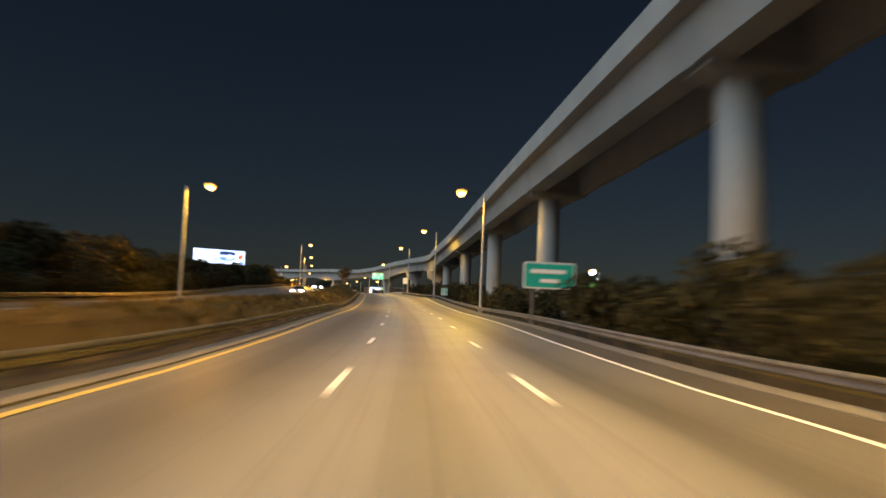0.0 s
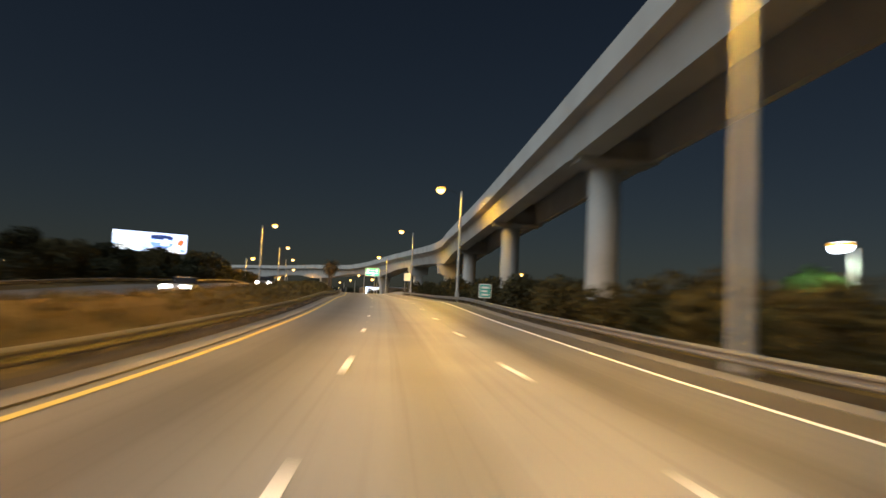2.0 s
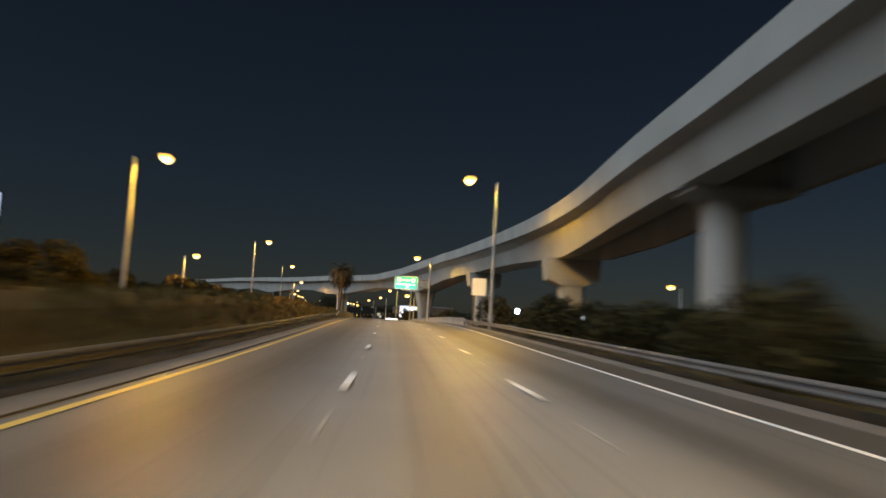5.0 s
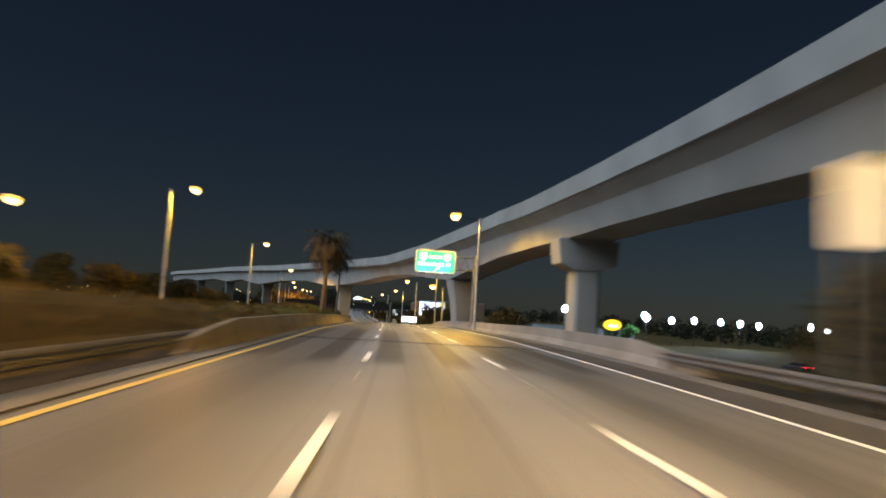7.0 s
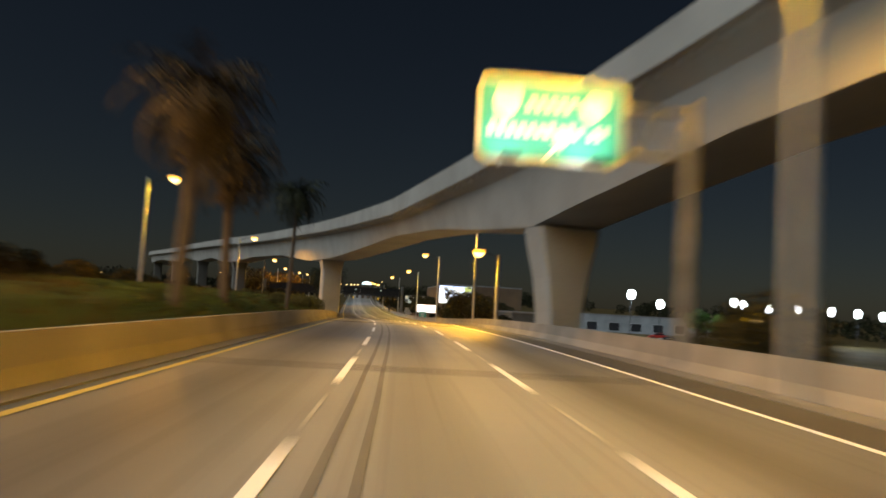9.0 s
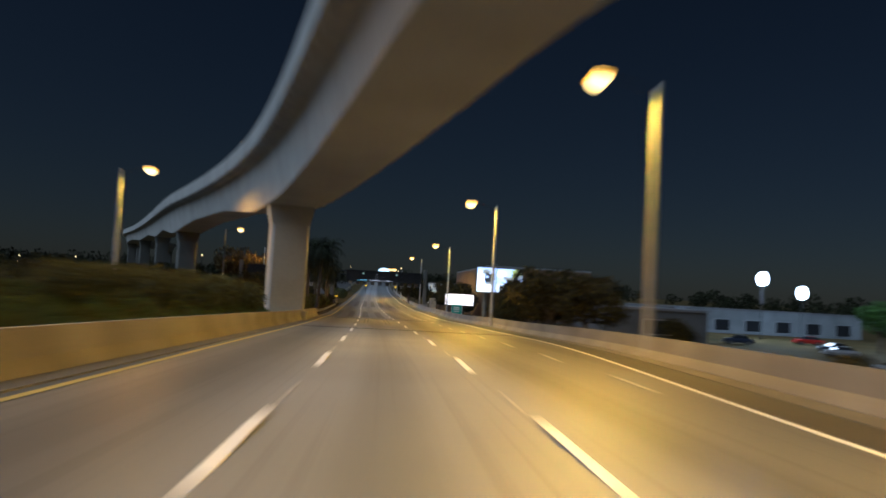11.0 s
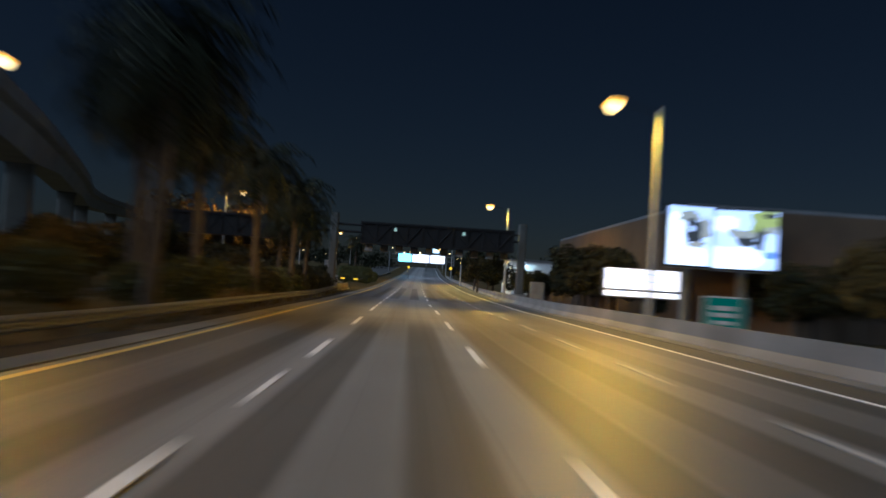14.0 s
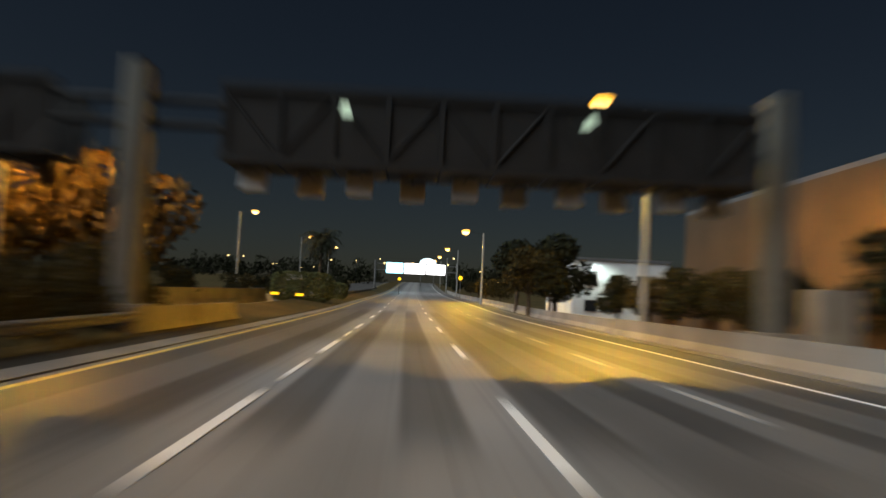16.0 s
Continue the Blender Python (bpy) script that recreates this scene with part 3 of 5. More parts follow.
viaduct = thing("viaduct", Matrix(), "curving elevated concrete railway with pale parapets", "viaduct", "", "structure")
for k in range(len(VIA) - 1):
    ids = list(range(k * 24, k * 24 + 25, 2 if k < 6 else 1))
    bm = bmesh.new()
    loft(bm, [girder_ring(i) for i in ids])
    part("girder", bm, CONCRETE, viaduct)
    for side in (-1, 1):
        bm = bmesh.new()
        loft(bm, [parapet_ring(i, side) for i in ids])
        part("parapet", bm, CONCRETE, viaduct)
    if 0 < k < 7:
        i = k * 24
        t, b = np.interp(via[i][1], *zip(*TOP)), np.interp(via[i][1], *zip(*SOFFIT))
        m = Matrix.Translation((via[i][0], via[i][1], 0)) @ Matrix.Rotation(-math.atan2(tang[i][0], tang[i][1]), 4, "Z")
        for side in (-1, 1):
            bm = bmesh.new()
            loft(bm, [[m @ Vector((side * x + (1.3 if side > 0 and k < 7 else 0), y, z)) for x, y in ((2.0, -0.7), (w, -0.45), (w, 0.45), (2.0, 0.7))] for w, z in ((2.45, b - 0.1), (2.75, b + 1.0), (2.85, t - 1.75))])
            part("end_block", bm, CONCRETE, viaduct)
        bm = bmesh.new()
        box(bm, (0.65 if k < 7 else 0, 0, b + 0.75), (5.2 if k < 7 else 4.0, 1.1, 1.5), m)
        part("diaphragm", bm, CONCRETE, viaduct)


for i in range(7 * 24 + 12, 12 * 24):
    t = float(np.interp(via[i][1], *zip(*TOP)))
    q = (Vector(via[i + 1]) - Vector(via[i])).length
    for f in range(max(int(q / 1.3), 1)):
        c = Vector(via[i]).lerp(Vector(via[i + 1]), f / max(int(q / 1.3), 1))
        m = Matrix.Translation((c.x, c.y, 0)) @ Matrix.Rotation(-math.atan2(tang[i][0], tang[i][1]), 4, "Z")
        bm = bmesh.new()
        loft(bm, [[m @ Vector((x, y, z)) for x, z in ((-3.38, t - 1.6), (-2.5, t - 1.25), (-2.46, t - 1.75), (-3.38, t - 1.78))] for y in (-0.12, 0.12)])
        part("rib", bm, CONCRETE, viaduct)


def ground_z(x, y):
    u = x - float(np.interp(y, dense[:, 0], dense[:, 1]))
    e = right_edge(y)
    base = float(np.interp(y, dense[:, 0], dense[:, 2]))
    return base + (left_rise(y, u) if u < -4.9 else right_fall(y, max(u - e - 1, 0)))


def pier(k, style, label):
    i = k * 24
    # the far piers take the darkened copy in place of dimmer light
    stone = CONCRETE if k < 11 else CONCRETE_DIM
    b = float(np.interp(via[i][1], *zip(*SOFFIT)))
    x, y = via[i][0], via[i][1]
    g = ground_z(x, y) - 0.4
    m = Matrix.Translation((x, y, 0)) @ Matrix.Rotation(-math.atan2(tang[i][0], tang[i][1]), 4, "Z")
    p = thing("viaduct_pier", m, label, "pier", "piers of the viaduct")
    bm = bmesh.new()
    if style == "round":
        tube(bm, [(0, 0, g), (0, 0, b - 0.55)], 1.08, 24)
        part("column", bm, stone, p)
        bm = bmesh.new()
        loft(bm, [[((w if sx < 0 else w2) * sx, sy * d, z) for sx, sy in ((1, -1), (1, 1), (-1, 1), (-1, -1))] for w, w2, d, z in ((1.15, 1.3, 1.15, b - 0.6), (2.1, 3.3, 1.2, b - 0.3), (2.1, 3.3, 1.2, b + 0.0))])
        part("cap", bm, stone, p)
    elif style == "hammer":
        box(bm, (0, 0, (g + b - 2.6) / 2), (2.3, 2.3, b - 2.6 - g), chamfer=0.25)
        part("column", bm, stone, p)
        bm = bmesh.new()
        loft(bm, [[(sx * w, sy * d, z) for sx, sy in ((1, -1), (1, 1), (-1, 1), (-1, -1))] for w, d, z in ((1.3, 1.25, b - 2.75), (2.55, 1.3, b - 2.2), (2.75, 1.3, b - 0.35), (2.75, 1.3, b - 0.02))])
        part("cap", bm, stone, p)
    elif style == "flared":
        loft(bm, [[(sx * w, sy * d, z) for sx, sy in ((1, -0.8), (0.85, -1), (-0.85, -1), (-1, -0.8), (-1, 0.8), (-0.85, 1), (0.85, 1), (1, 0.8))]
                  for w, d, z in ((1.05, 1.1, g), (1.1, 1.1, b - 5), (1.35, 1.15, b - 3), (1.85, 1.2, b - 0.9), (2.0, 1.25, b - 0.02))])
        part("column", bm, stone, p)
        for x in (-1.2, 1.2):
            bm = bmesh.new()
            box(bm, (x, 0, b + 0.02), (0.7, 0.7, 0.12))
            part("bearing", bm, RUBBER, p)
    else:
        box(bm, (0, 0, (g + b - 1.5) / 2), (3.0, 1.9, b - 1.5 - g), chamfer=0.2)
        part("column", bm, stone, p)
        bm = bmesh.new()
        loft(bm, [[(sx * w, sy * d, z) for sx, sy in ((1, -1), (1, 1), (-1, 1), (-1, -1))] for w, d, z in ((1.5, 0.95, b - 1.5), (1.75, 1.1, b - 0.3), (1.75, 1.1, b + 0.02))])
        part("cap", bm, stone, p)
        bm = bmesh.new()
        box(bm, (0, 0, g + 0.5), (3.5, 2.4, 1.2), chamfer=0.2)
        part("plinth", bm, stone, p)


for k in range(1, 7):
    pier(k, "round", "round pale concrete pier under the elevated railway")
pier(7, "hammer", "concrete hammerhead pier under the elevated railway")
pier(8, "hammer", "concrete hammerhead pier under the elevated railway")
pier(9, "flared", "flared concrete pier beside the bridge barrier")
pier(10, "wall", "broad rectangular concrete pier behind the inner barrier")
for k in range(11, 17):
    pier(k, "wall", "distant rectangular concrete pier of the elevated railway")

# ---------------------------------------------------------------- street lamps


def street_lamp(name, arm, height, lens, label, group):
    """A tapered pole with a curved arm towards -x and a cobra head."""
    lamp = thing(name, Matrix(), label, "street lamp", group)
    bm = bmesh.new()
    tube(bm, [(0, 0, -1.5), (0, 0, height * 0.5), (0, 0, height - 0.1)], [0.16, 0.135, 0.11], 12)
    part("pole", bm, POLE, lamp)
    bm = bmesh.new()
    box(bm, (0, 0, 0.25), (0.42, 0.42, 0.5), chamfer=0.05)
    part("base", bm, POLE, lamp)
    bm = bmesh.new()
    tube(bm, [(0, 0, height - 0.5), (-0.35 * arm, 0, height - 0.12), (-0.7 * arm, 0, height + 0.05), (-arm + 0.3, 0, height + 0.1)], 0.03, 8)
    part("arm", bm, DARK_STEEL, lamp)
    bm = bmesh.new()
    loft(bm, [[(-arm + x, w * math.cos(a) * 0.26, height + 0.2 + h * math.sin(a)) for a in (math.pi * j / 6 for j in range(7))] for x, w, h in ((0.55, 0.3, 0.05), (0.3, 0.75, 0.09), (-0.25, 0.85, 0.1), (-0.5, 0.5, 0.05))])
    head = part("head", bm, POLE, lamp)
    bm = bmesh.new()
    loft(bm, [[(-arm - 0.06 + 0.5 * math.cos(e) * math.cos(a), 0.4 * math.cos(e) * math.sin(a), height + 0.02 - 0.46 * math.sin(e)) for a in (2 * math.pi * j / 18 for j in range(18))] for e in (-0.45, 0.0, 0.3, 0.6, 0.9, 1.2, 1.45)])
    part("lens", bm, lens, head, "glowing lens")
    # glowing ring added round the lens to imitate its amber halo
    bm = bmesh.new()
    loft(bm, [[(-arm - 0.06 + 0.57 * r * math.cos(a), 0.46 * r * math.sin(a), height + 0.2 - d) for a in (2 * math.pi * j / 18 for j in range(18))] for r, d in ((0.86, 0.0), (0.96, 0.07), (1.0, 0.14), (0.97, 0.2))], caps=False)
    part("halo_ring", bm, LENS_AMBER, head, "glowing ring standing in for the amber halo round the lens")
    return lamp


def light_under(p, power, colour, spread=174):
    li = new("lamp_light", bpy.data.lights.new("lamp_light", "SPOT"))
    li.data.energy, li.data.color, li.data.spot_size, li.data.spot_blend, li.data.shadow_soft_size = power, colour, radians(spread), 0.3, 0.4
    li.matrix_world = look(p, p + Vector((0, 0, -5)))


proto_r = street_lamp("street_lamp", 2.4, 12.4, LENS_SODIUM, "tall steel street lamp with a glowing sodium head", "street lamps along the motorway")
RIGHT = [(7.3, 9.5, 12.4), (75.3, 17.5, 13.6), (143.1, 25.9, 16.1), (211.0, 31.6, 17.6), (279.0, 35.3, 16.2), (353.0, 40.4, 15.1), (394.0, 40.4, 14.7), (451.0, 41.5, 14.0), (509.3, 40.1, 14.1), (572.0, 37.3, 12.6), (640.0, 37.6, 14.4), (706.0, 37.8, 16.0), (775.0, 38.0, 18.0)]
for i, (y, x, z) in enumerate(RIGHT):
    m = pose(x + 2.35, y - 0.2, z - 12.45, 0, 0, bearing(y))
    if i:
        copy_thing(proto_r, m)
    else:
        proto_r.matrix_world = m
    if i < 10:
        light_under(Vector((x, y, z - 0.25)), LAMP_POWER, SODIUM)
proto_l = street_lamp("street_lamp", 2.4, 12.4, LENS_WARM, "tall steel street lamp with a warm head facing the median", "street lamps along the motorway")
LEFT = [(20.0, -18.0, 12.2), (83.3, -8.8, 13.4), (209.6, 5.7, 16.9), (285.7, 8.3, 17.8), (339.3, 10.3, 17.1), (391.3, 11.1, 15.5), (453.7, 7.7, 14.9), (524.7, 3.7, 15.4), (597.6, 2.9, 16.5), (674.3, 1.3, 18.1), (740.0, 1.0, 19.5)]
for i, (y, x, z) in enumerate(LEFT):
    m = pose(x - 2.3, y - 0.2, z - 12.45, 0, 0, bearing(y) + 180)
    if i:
        copy_thing(proto_l, m)
    else:
        proto_l.matrix_world = m
    if i < 9:
        light_under(Vector((x, y, z - 0.25)), LAMP_POWER, (1.0, 0.44, 0.05))
low = street_lamp("street_lamp", 1.7, 7.0, LENS_SODIUM, "short street lamp with an orange head on the ramp", "low street lamps")
low.matrix_world = pose(40.9, 328.4, 4.0, 0, 0, bearing(328))
light_under(Vector((39.1, 328.5, 10.7)), LAMP_POWER * 0.4, SODIUM)
copy_thing(low, pose(-2.3, 264.7, 5.9, 0, 0, bearing(264) + 180))
light_under(Vector((-0.7, 264.9, 12.6)), LAMP_POWER * 0.4, (1.0, 0.5, 0.12))
copy_thing(low, pose(73.5, 254.2, 5.2, 0, 0, 8))

# ---------------------------------------------------------------- signs
SIGNAL_GREEN = glow("green_lane_signal", (0.6, 0.82, 0.66), 0.32)
SCREEN_CYAN = glow("billboard_sky_screen", (0.36, 0.62, 1.0), 1.05)
SCREEN_STONE = glow("billboard_stone_screen", (0.36, 0.38, 0.36), 0.7)
SCREEN_DUSK = glow("billboard_dusk_screen", (0.05, 0.06, 0.07), 0.4)


def panel_bars(parent, rows, material, z_off=-0.03):
    """Unreadable lettering as plain bars; each row is x0, x1, z0, z1 on the face."""
    for x0, x1, z0, z1 in rows:
        bm = bmesh.new()
        box(bm, ((x0 + x1) / 2, z_off, (z0 + z1) / 2), (abs(x1 - x0), 0.012, abs(z1 - z0)))
        part("lettering", bm, material, parent)


def rounded_plate(bm, w, h, y, d, r, cx=0.0, cz=0.0):
    ring = []
    for qx, qz, a0 in ((1, 1, 0), (-1, 1, 90), (-1, -1, 180), (1, -1, 270)):
        for k in range(5):
            a = radians(a0 + k * 22.5)
            ring.append((cx + qx * (w / 2 - r) + r * math.cos(a), cz + qz * (h / 2 - r) + r * math.sin(a)))
    loft(bm, [[(x, yy, z) for x, z in ring] for yy in (y + d, y)])


POST_STEEL = mat("dull_sign_post", (0.16, 0.16, 0.155), 0.7, 0.2, scale=1.2, fine=25, bump=0.1)


def road_sign(name, m, w, h, post_h, face, label, category, rows, posts=2, border=True):
    """A sign plate on posts; m stands at the plate's centre, facing -y."""
    sign = thing(name, m, label, category)
    bm = bmesh.new()
    rounded_plate(bm, w, h, 0.0, 0.04, min(0.12, w / 8))
    plate = part("plate", bm, SIGN_DULL if border else face, sign)
    if border:
        bm = bmesh.new()
        rounded_plate(bm, w - 0.14, h - 0.14, -0.012, 0.011, min(0.09, w / 9))
        part("face", bm, face, plate)
    panel_bars(sign, rows, SIGN_DULL)
    xs = [0.0] if posts == 1 else [-w * 0.32, w * 0.32]
    for x in xs:
        bm = bmesh.new()
        box(bm, (x, 0.1, h / 2 - 0.1 - post_h / 2), (0.1, 0.1, post_h), chamfer=0.012)
        part("post", bm, POST_STEEL, sign)
    return sign


road_sign("guide_sign", pose(15.1, 41.5, 3.62, 0, 0, -4), 3.1, 1.55, 4.4, GREEN, "green motorway guide sign with white lettering on two posts", "road sign",
          [(-1.15, 0.95, 0.12, 0.36), (-0.55, 0.55, -0.42, -0.2)])
road_sign("guide_sign", pose(25.6, 120.6, 3.92, 0, 0, -5), 1.05, 1.2, 3.2, GREEN, "small green distance sign on a post behind the guardrail", "road sign",
          [(-0.32, 0.32, 0.2, 0.38), (-0.32, 0.2, -0.1, 0.06), (-0.3, 0.3, -0.4, -0.24)], posts=1)
road_sign("regulatory_sign", pose(34.35, 218.4, 8.45, 0, 0, -4), 1.4, 1.7, 5.6, SIGN_WHITE, "plain pale road sign on tall posts by the viaduct", "road sign",
          [], posts=2, border=False)
road_sign("guide_sign", pose(44.8, 443.5, 3.4, 0, 0, 0), 1.75, 1.6, 3.6, GREEN, "small green sign below the lit boards", "road sign",
          [(-0.5, 0.45, 0.2, 0.4), (-0.55, 0.5, -0.08, 0.1), (-0.45, 0.4, -0.4, -0.24)])
road_sign("guide_sign", pose(1.9, 648.2, 6.8, 0, 0, 8), 3.8, 2.3, 5.2, SIGN_BACK, "pale blank back of a sign facing the opposite carriageway", "road sign", [], border=False)

# cantilevered overhead sign
m = pose(34.25, 286.0, 0, 0, 0, -2)
cant = thing("overhead_sign", m, "green overhead exit sign on a cantilever arm, lit from below", "road sign")
bm = bmesh.new()
rounded_plate(bm, 4.5, 2.55, 0.0, 0.06, 0.28, 0, 11.95)
plate = part("plate", bm, SIGN_BACK, cant, "pale rim")
bm = bmesh.new()
rounded_plate(bm, 4.2, 2.25, -0.014, 0.013, 0.22, 0, 11.95)
part("face", bm, GREEN, plate)
for x, w2, h2 in ((-1.35, 0.85, 0.95), (1.3, 0.8, 0.8)):
    bm = bmesh.new()
    loft(bm, [[(x + w2 / 2 * cx, yy, 12.4 + h2 / 2 * cz) for cx, cz in ((-0.8, 1), (0.8, 1), (1, 0.5), (0.85, -0.4), (0, -1), (-0.85, -0.4), (-1, 0.5))] for yy in (-0.018, -0.03)])
    part("route_shield", bm, SIGN_DULL, cant, "plain white shield")
panel_bars(cant, [(-0.75 + 0.3 * k, -0.53 + 0.3 * k, 12.3, 12.58) for k in range(5)] + [(-1.9 + 0.29 * k, -1.69 + 0.29 * k, 11.5, 11.76 + 0.08 * (k in (0, 1, 6, 8))) for k in range(10)] + [(1.2, 1.38, 11.5, 11.8), (1.46, 1.64, 11.5, 11.8)], SIGN_DULL, -0.024)
bm = bmesh.new()
loft(bm, [[(0.1 + x, yy, 11.15 + z) for x, z in ((-0.32, -0.3), (-0.2, -0.38), (0.18, 0.05), (0.3, -0.08), (0.42, 0.38), (-0.02, 0.28), (0.08, 0.16))] for yy in (-0.018, -0.03)])
part("arrow", bm, SIGN_DULL, cant, "slanting white arrow")
for z in (11.2, 12.6):
    bm = bmesh.new()
    tube(bm, [(-2.0, 0.35, z), (4.3, 0.35, z)], 0.09, 10)
    part("arm", bm, STEEL, cant)
for k in range(4):
    bm = bmesh.new()
    x = 2.3 + k * 0.5
    tube(bm, [(x, 0.35, 11.2 if k % 2 else 12.6), (x + 0.5, 0.35, 12.6 if k % 2 else 11.2)], 0.045, 8)
    part("brace", bm, STEEL, cant)
bm = bmesh.new()
tube(bm, [(4.4, 0.35, 3.5), (4.4, 0.35, 12.9)], [0.24, 0.2], 14)
part("pole", bm, STEEL, cant)
for x in (-1.3, 1.2):
    bm = bmesh.new()
    tube(bm, [(x, 0.1, 10.75), (x - 0.1, -1.1, 10.55)], 0.03, 8)
    part("bracket", bm, STEEL, cant)
    bm = bmesh.new()
    box(bm, (x - 0.1, -1.2, 10.6), (0.55, 0.25, 0.14), chamfer=0.04)
    part("sign_lamp", bm, DARK_STEEL, cant)
    li = new("sign_light", bpy.data.lights.new("sign_light", "SPOT"))
    li.data.energy, li.data.color, li.data.spot_size, li.data.spot_blend, li.data.shadow_soft_size = 170, (0.72, 0.95, 1.0), radians(120), 0.7, 0.15
    li.matrix_world = look(m @ Vector((x - 0.1, -1.25, 10.75)), m @ Vector((x * 0.8, 0, 12.1)))


# ---------------------------------------------------------------- billboards and lit boards
def billboard(name, m, w, h, patches, back, post_z, label):
    """A glowing picture of loose colour fields in a steel frame on one post; m stands at the screen's centre."""
    bb = thing(name, m, label, "billboard")
    bm = bmesh.new()
    box(bm, (0, 0.35, 0), (w + 0.3, 0.6, h + 0.3), chamfer=0.05)
    part("cabinet", bm, DARK_STEEL, bb)
    bm = bmesh.new()
    box(bm, (0, 0.03, 0), (w, 0.06, h))
    part("screen", bm, back, bb, "glowing advertising face")
    wob = random.Random(w * 10)
    for i, (cx, cz, rx, rz2, rough, ma) in enumerate(patches):
        bm = bmesh.new()
        ring = []
        for k in range(18):
            a = k * math.pi / 9
            q = 1 + rough * (wob.random() - 0.5) * 2
            sx, sz = math.copysign(abs(math.cos(a)) ** 0.6, math.cos(a)), math.copysign(abs(math.sin(a)) ** 0.6, math.sin(a))
            ring.append((min(max(cx + rx * q * sx, -w / 2 + 0.01), w / 2 - 0.01), min(max(cz + rz2 * q * sz, -h / 2 + 0.01), h / 2 - 0.01)))
        loft(bm, [[(x, yy, z) for x, z in ring] for yy in (-0.004 - 0.004 * i, -0.006 - 0.004 * i)])
        part("picture_field", bm, ma, bb)
    bm = bmesh.new()
    tube(bm, [(0, 0.6, -h / 2 - post_z), (0, 0.6, -h / 2 + 0.2)], 0.45, 16)
    part("post", bm, POST_STEEL, bb)
    bm = bmesh.new()
    box(bm, (0, -0.5, -h / 2 - 0.25), (w, 0.7, 0.07))
    part("catwalk", bm, POST_STEEL, bb)
    return bb


billboard("billboard", pose(-19.4, 221.4, 12.95, 0, 0, 17), 14.6, 4.0,
          [(-3.8, -0.6, 3.3, 1.3, 0.05, SCREEN_CYAN), (-4.4, -1.2, 2.6, 0.6, 0.2, SCREEN_WHITE), (-6.6, 1.5, 0.8, 0.4, 0.2, SCREEN_WHITE), (-1.1, 1.35, 0.9, 0.45, 0.15, SCREEN_WHITE), (-3.6, 0.62, 2.9, 0.13, 0.1, SCREEN_WHITE), (-3.6, 0.05, 2.9, 0.13, 0.1, SCREEN_WHITE),
           (-3.9, -0.5, 2.7, 0.13, 0.1, SCREEN_WHITE), (2.2, 0.25, 2.3, 1.35, 0.03, SCREEN_BLUE), (2.2, 1.1, 2.2, 0.45, 0.06, SCREEN_DARK), (2.4, 0.25, 2.6, 0.22, 0.25, SCREEN_WHITE), (2.9, -0.35, 0.8, 0.25, 0.3, SCREEN_WHITE), (3.0, 0.6, 0.5, 0.2, 0.3, SCREEN_PALE),
           (4.1, -1.6, 2.0, 0.33, 0.2, SCREEN_WHITE), (5.9, 0.2, 0.7, 0.6, 0.25, SCREEN_RED), (5.2, -0.9, 0.7, 0.55, 0.2, SCREEN_WHITE), (6.4, -1.5, 0.6, 0.35, 0.2, SCREEN_BLUE), (5.4, 1.0, 0.5, 0.4, 0.3, SCREEN_PALE)], SCREEN_PALE, 7.0,
          "wide glowing billboard with blue and white fields over trees")
billboard("billboard", pose(53.75, 473.0, 9.05, 0, 0, 4), 3.9, 4.9,
          [(-1.3, -0.4, 0.8, 2.3, 0.12, SCREEN_WHITE), (-0.3, -1.7, 1.8, 0.85, 0.1, SCREEN_WHITE), (-0.1, 1.6, 0.9, 0.4, 0.3, SCREEN_STONE), (0.4, 0.5, 0.75, 0.85, 0.3, SCREEN_DUSK), (0.2, -0.1, 0.5, 0.5, 0.35, SCREEN_DUSK), (0.1, 0.6, 0.25, 0.25, 0.2, SCREEN_PALE), (1.3, 0.7, 0.4, 0.9, 0.25, SCREEN_STONE), (0.5, -0.75, 0.7, 0.25, 0.4, SCREEN_STONE)], SCREEN_PALE, 8.0,
          "bright white billboard panel with a dark picture")
billboard("billboard", pose(58.5, 473.4, 9.0, 0, 0, -10), 5.2, 4.9,
          [(-1.0, -1.6, 2.4, 0.95, 0.12, SCREEN_WHITE), (-1.5, 1.2, 1.0, 0.6, 0.3, SCREEN_WHITE), (-0.2, 0.5, 1.3, 0.45, 0.4, SCREEN_STONE), (1.6, 1.5, 1.1, 0.85, 0.25, SCREEN_OLIVE), (2.1, 0.9, 0.5, 0.4, 0.4, SCREEN_STONE), (1.2, 0.1, 0.3, 1.0, 0.35, SCREEN_DUSK), (0.2, -0.1, 0.7, 0.35, 0.5, SCREEN_DUSK), (2.0, -0.2, 0.5, 0.6, 0.2, SCREEN_PALE), (2.1, -1.2, 0.45, 0.3, 0.15, SCREEN_BLUE), (1.9, 2.1, 0.5, 0.2, 0.4, SCREEN_DUSK)], SCREEN_PALE, 8.0,
          "bright white billboard panel with an olive corner")
lit = thing("lit_sign", pose(47.55, 465.0, 4.75), "internally lit white sign cabinet on a post behind the barrier", "lit sign")
bm = bmesh.new()
rounded_plate(bm, 5.5, 2.15, 0.0, 0.5, 0.2)
part("cabinet", bm, STEEL, lit)
bm = bmesh.new()
rounded_plate(bm, 5.35, 1.45, -0.03, 0.029, 0.1, 0, 0.28)
part("face", bm, CABINET, lit, "glowing white face")
bm = bmesh.new()
rounded_plate(bm, 5.35, 0.36, -0.03, 0.029, 0.05, 0, -0.78)
part("lower_face", bm, CABINET, lit, "glowing white strip")
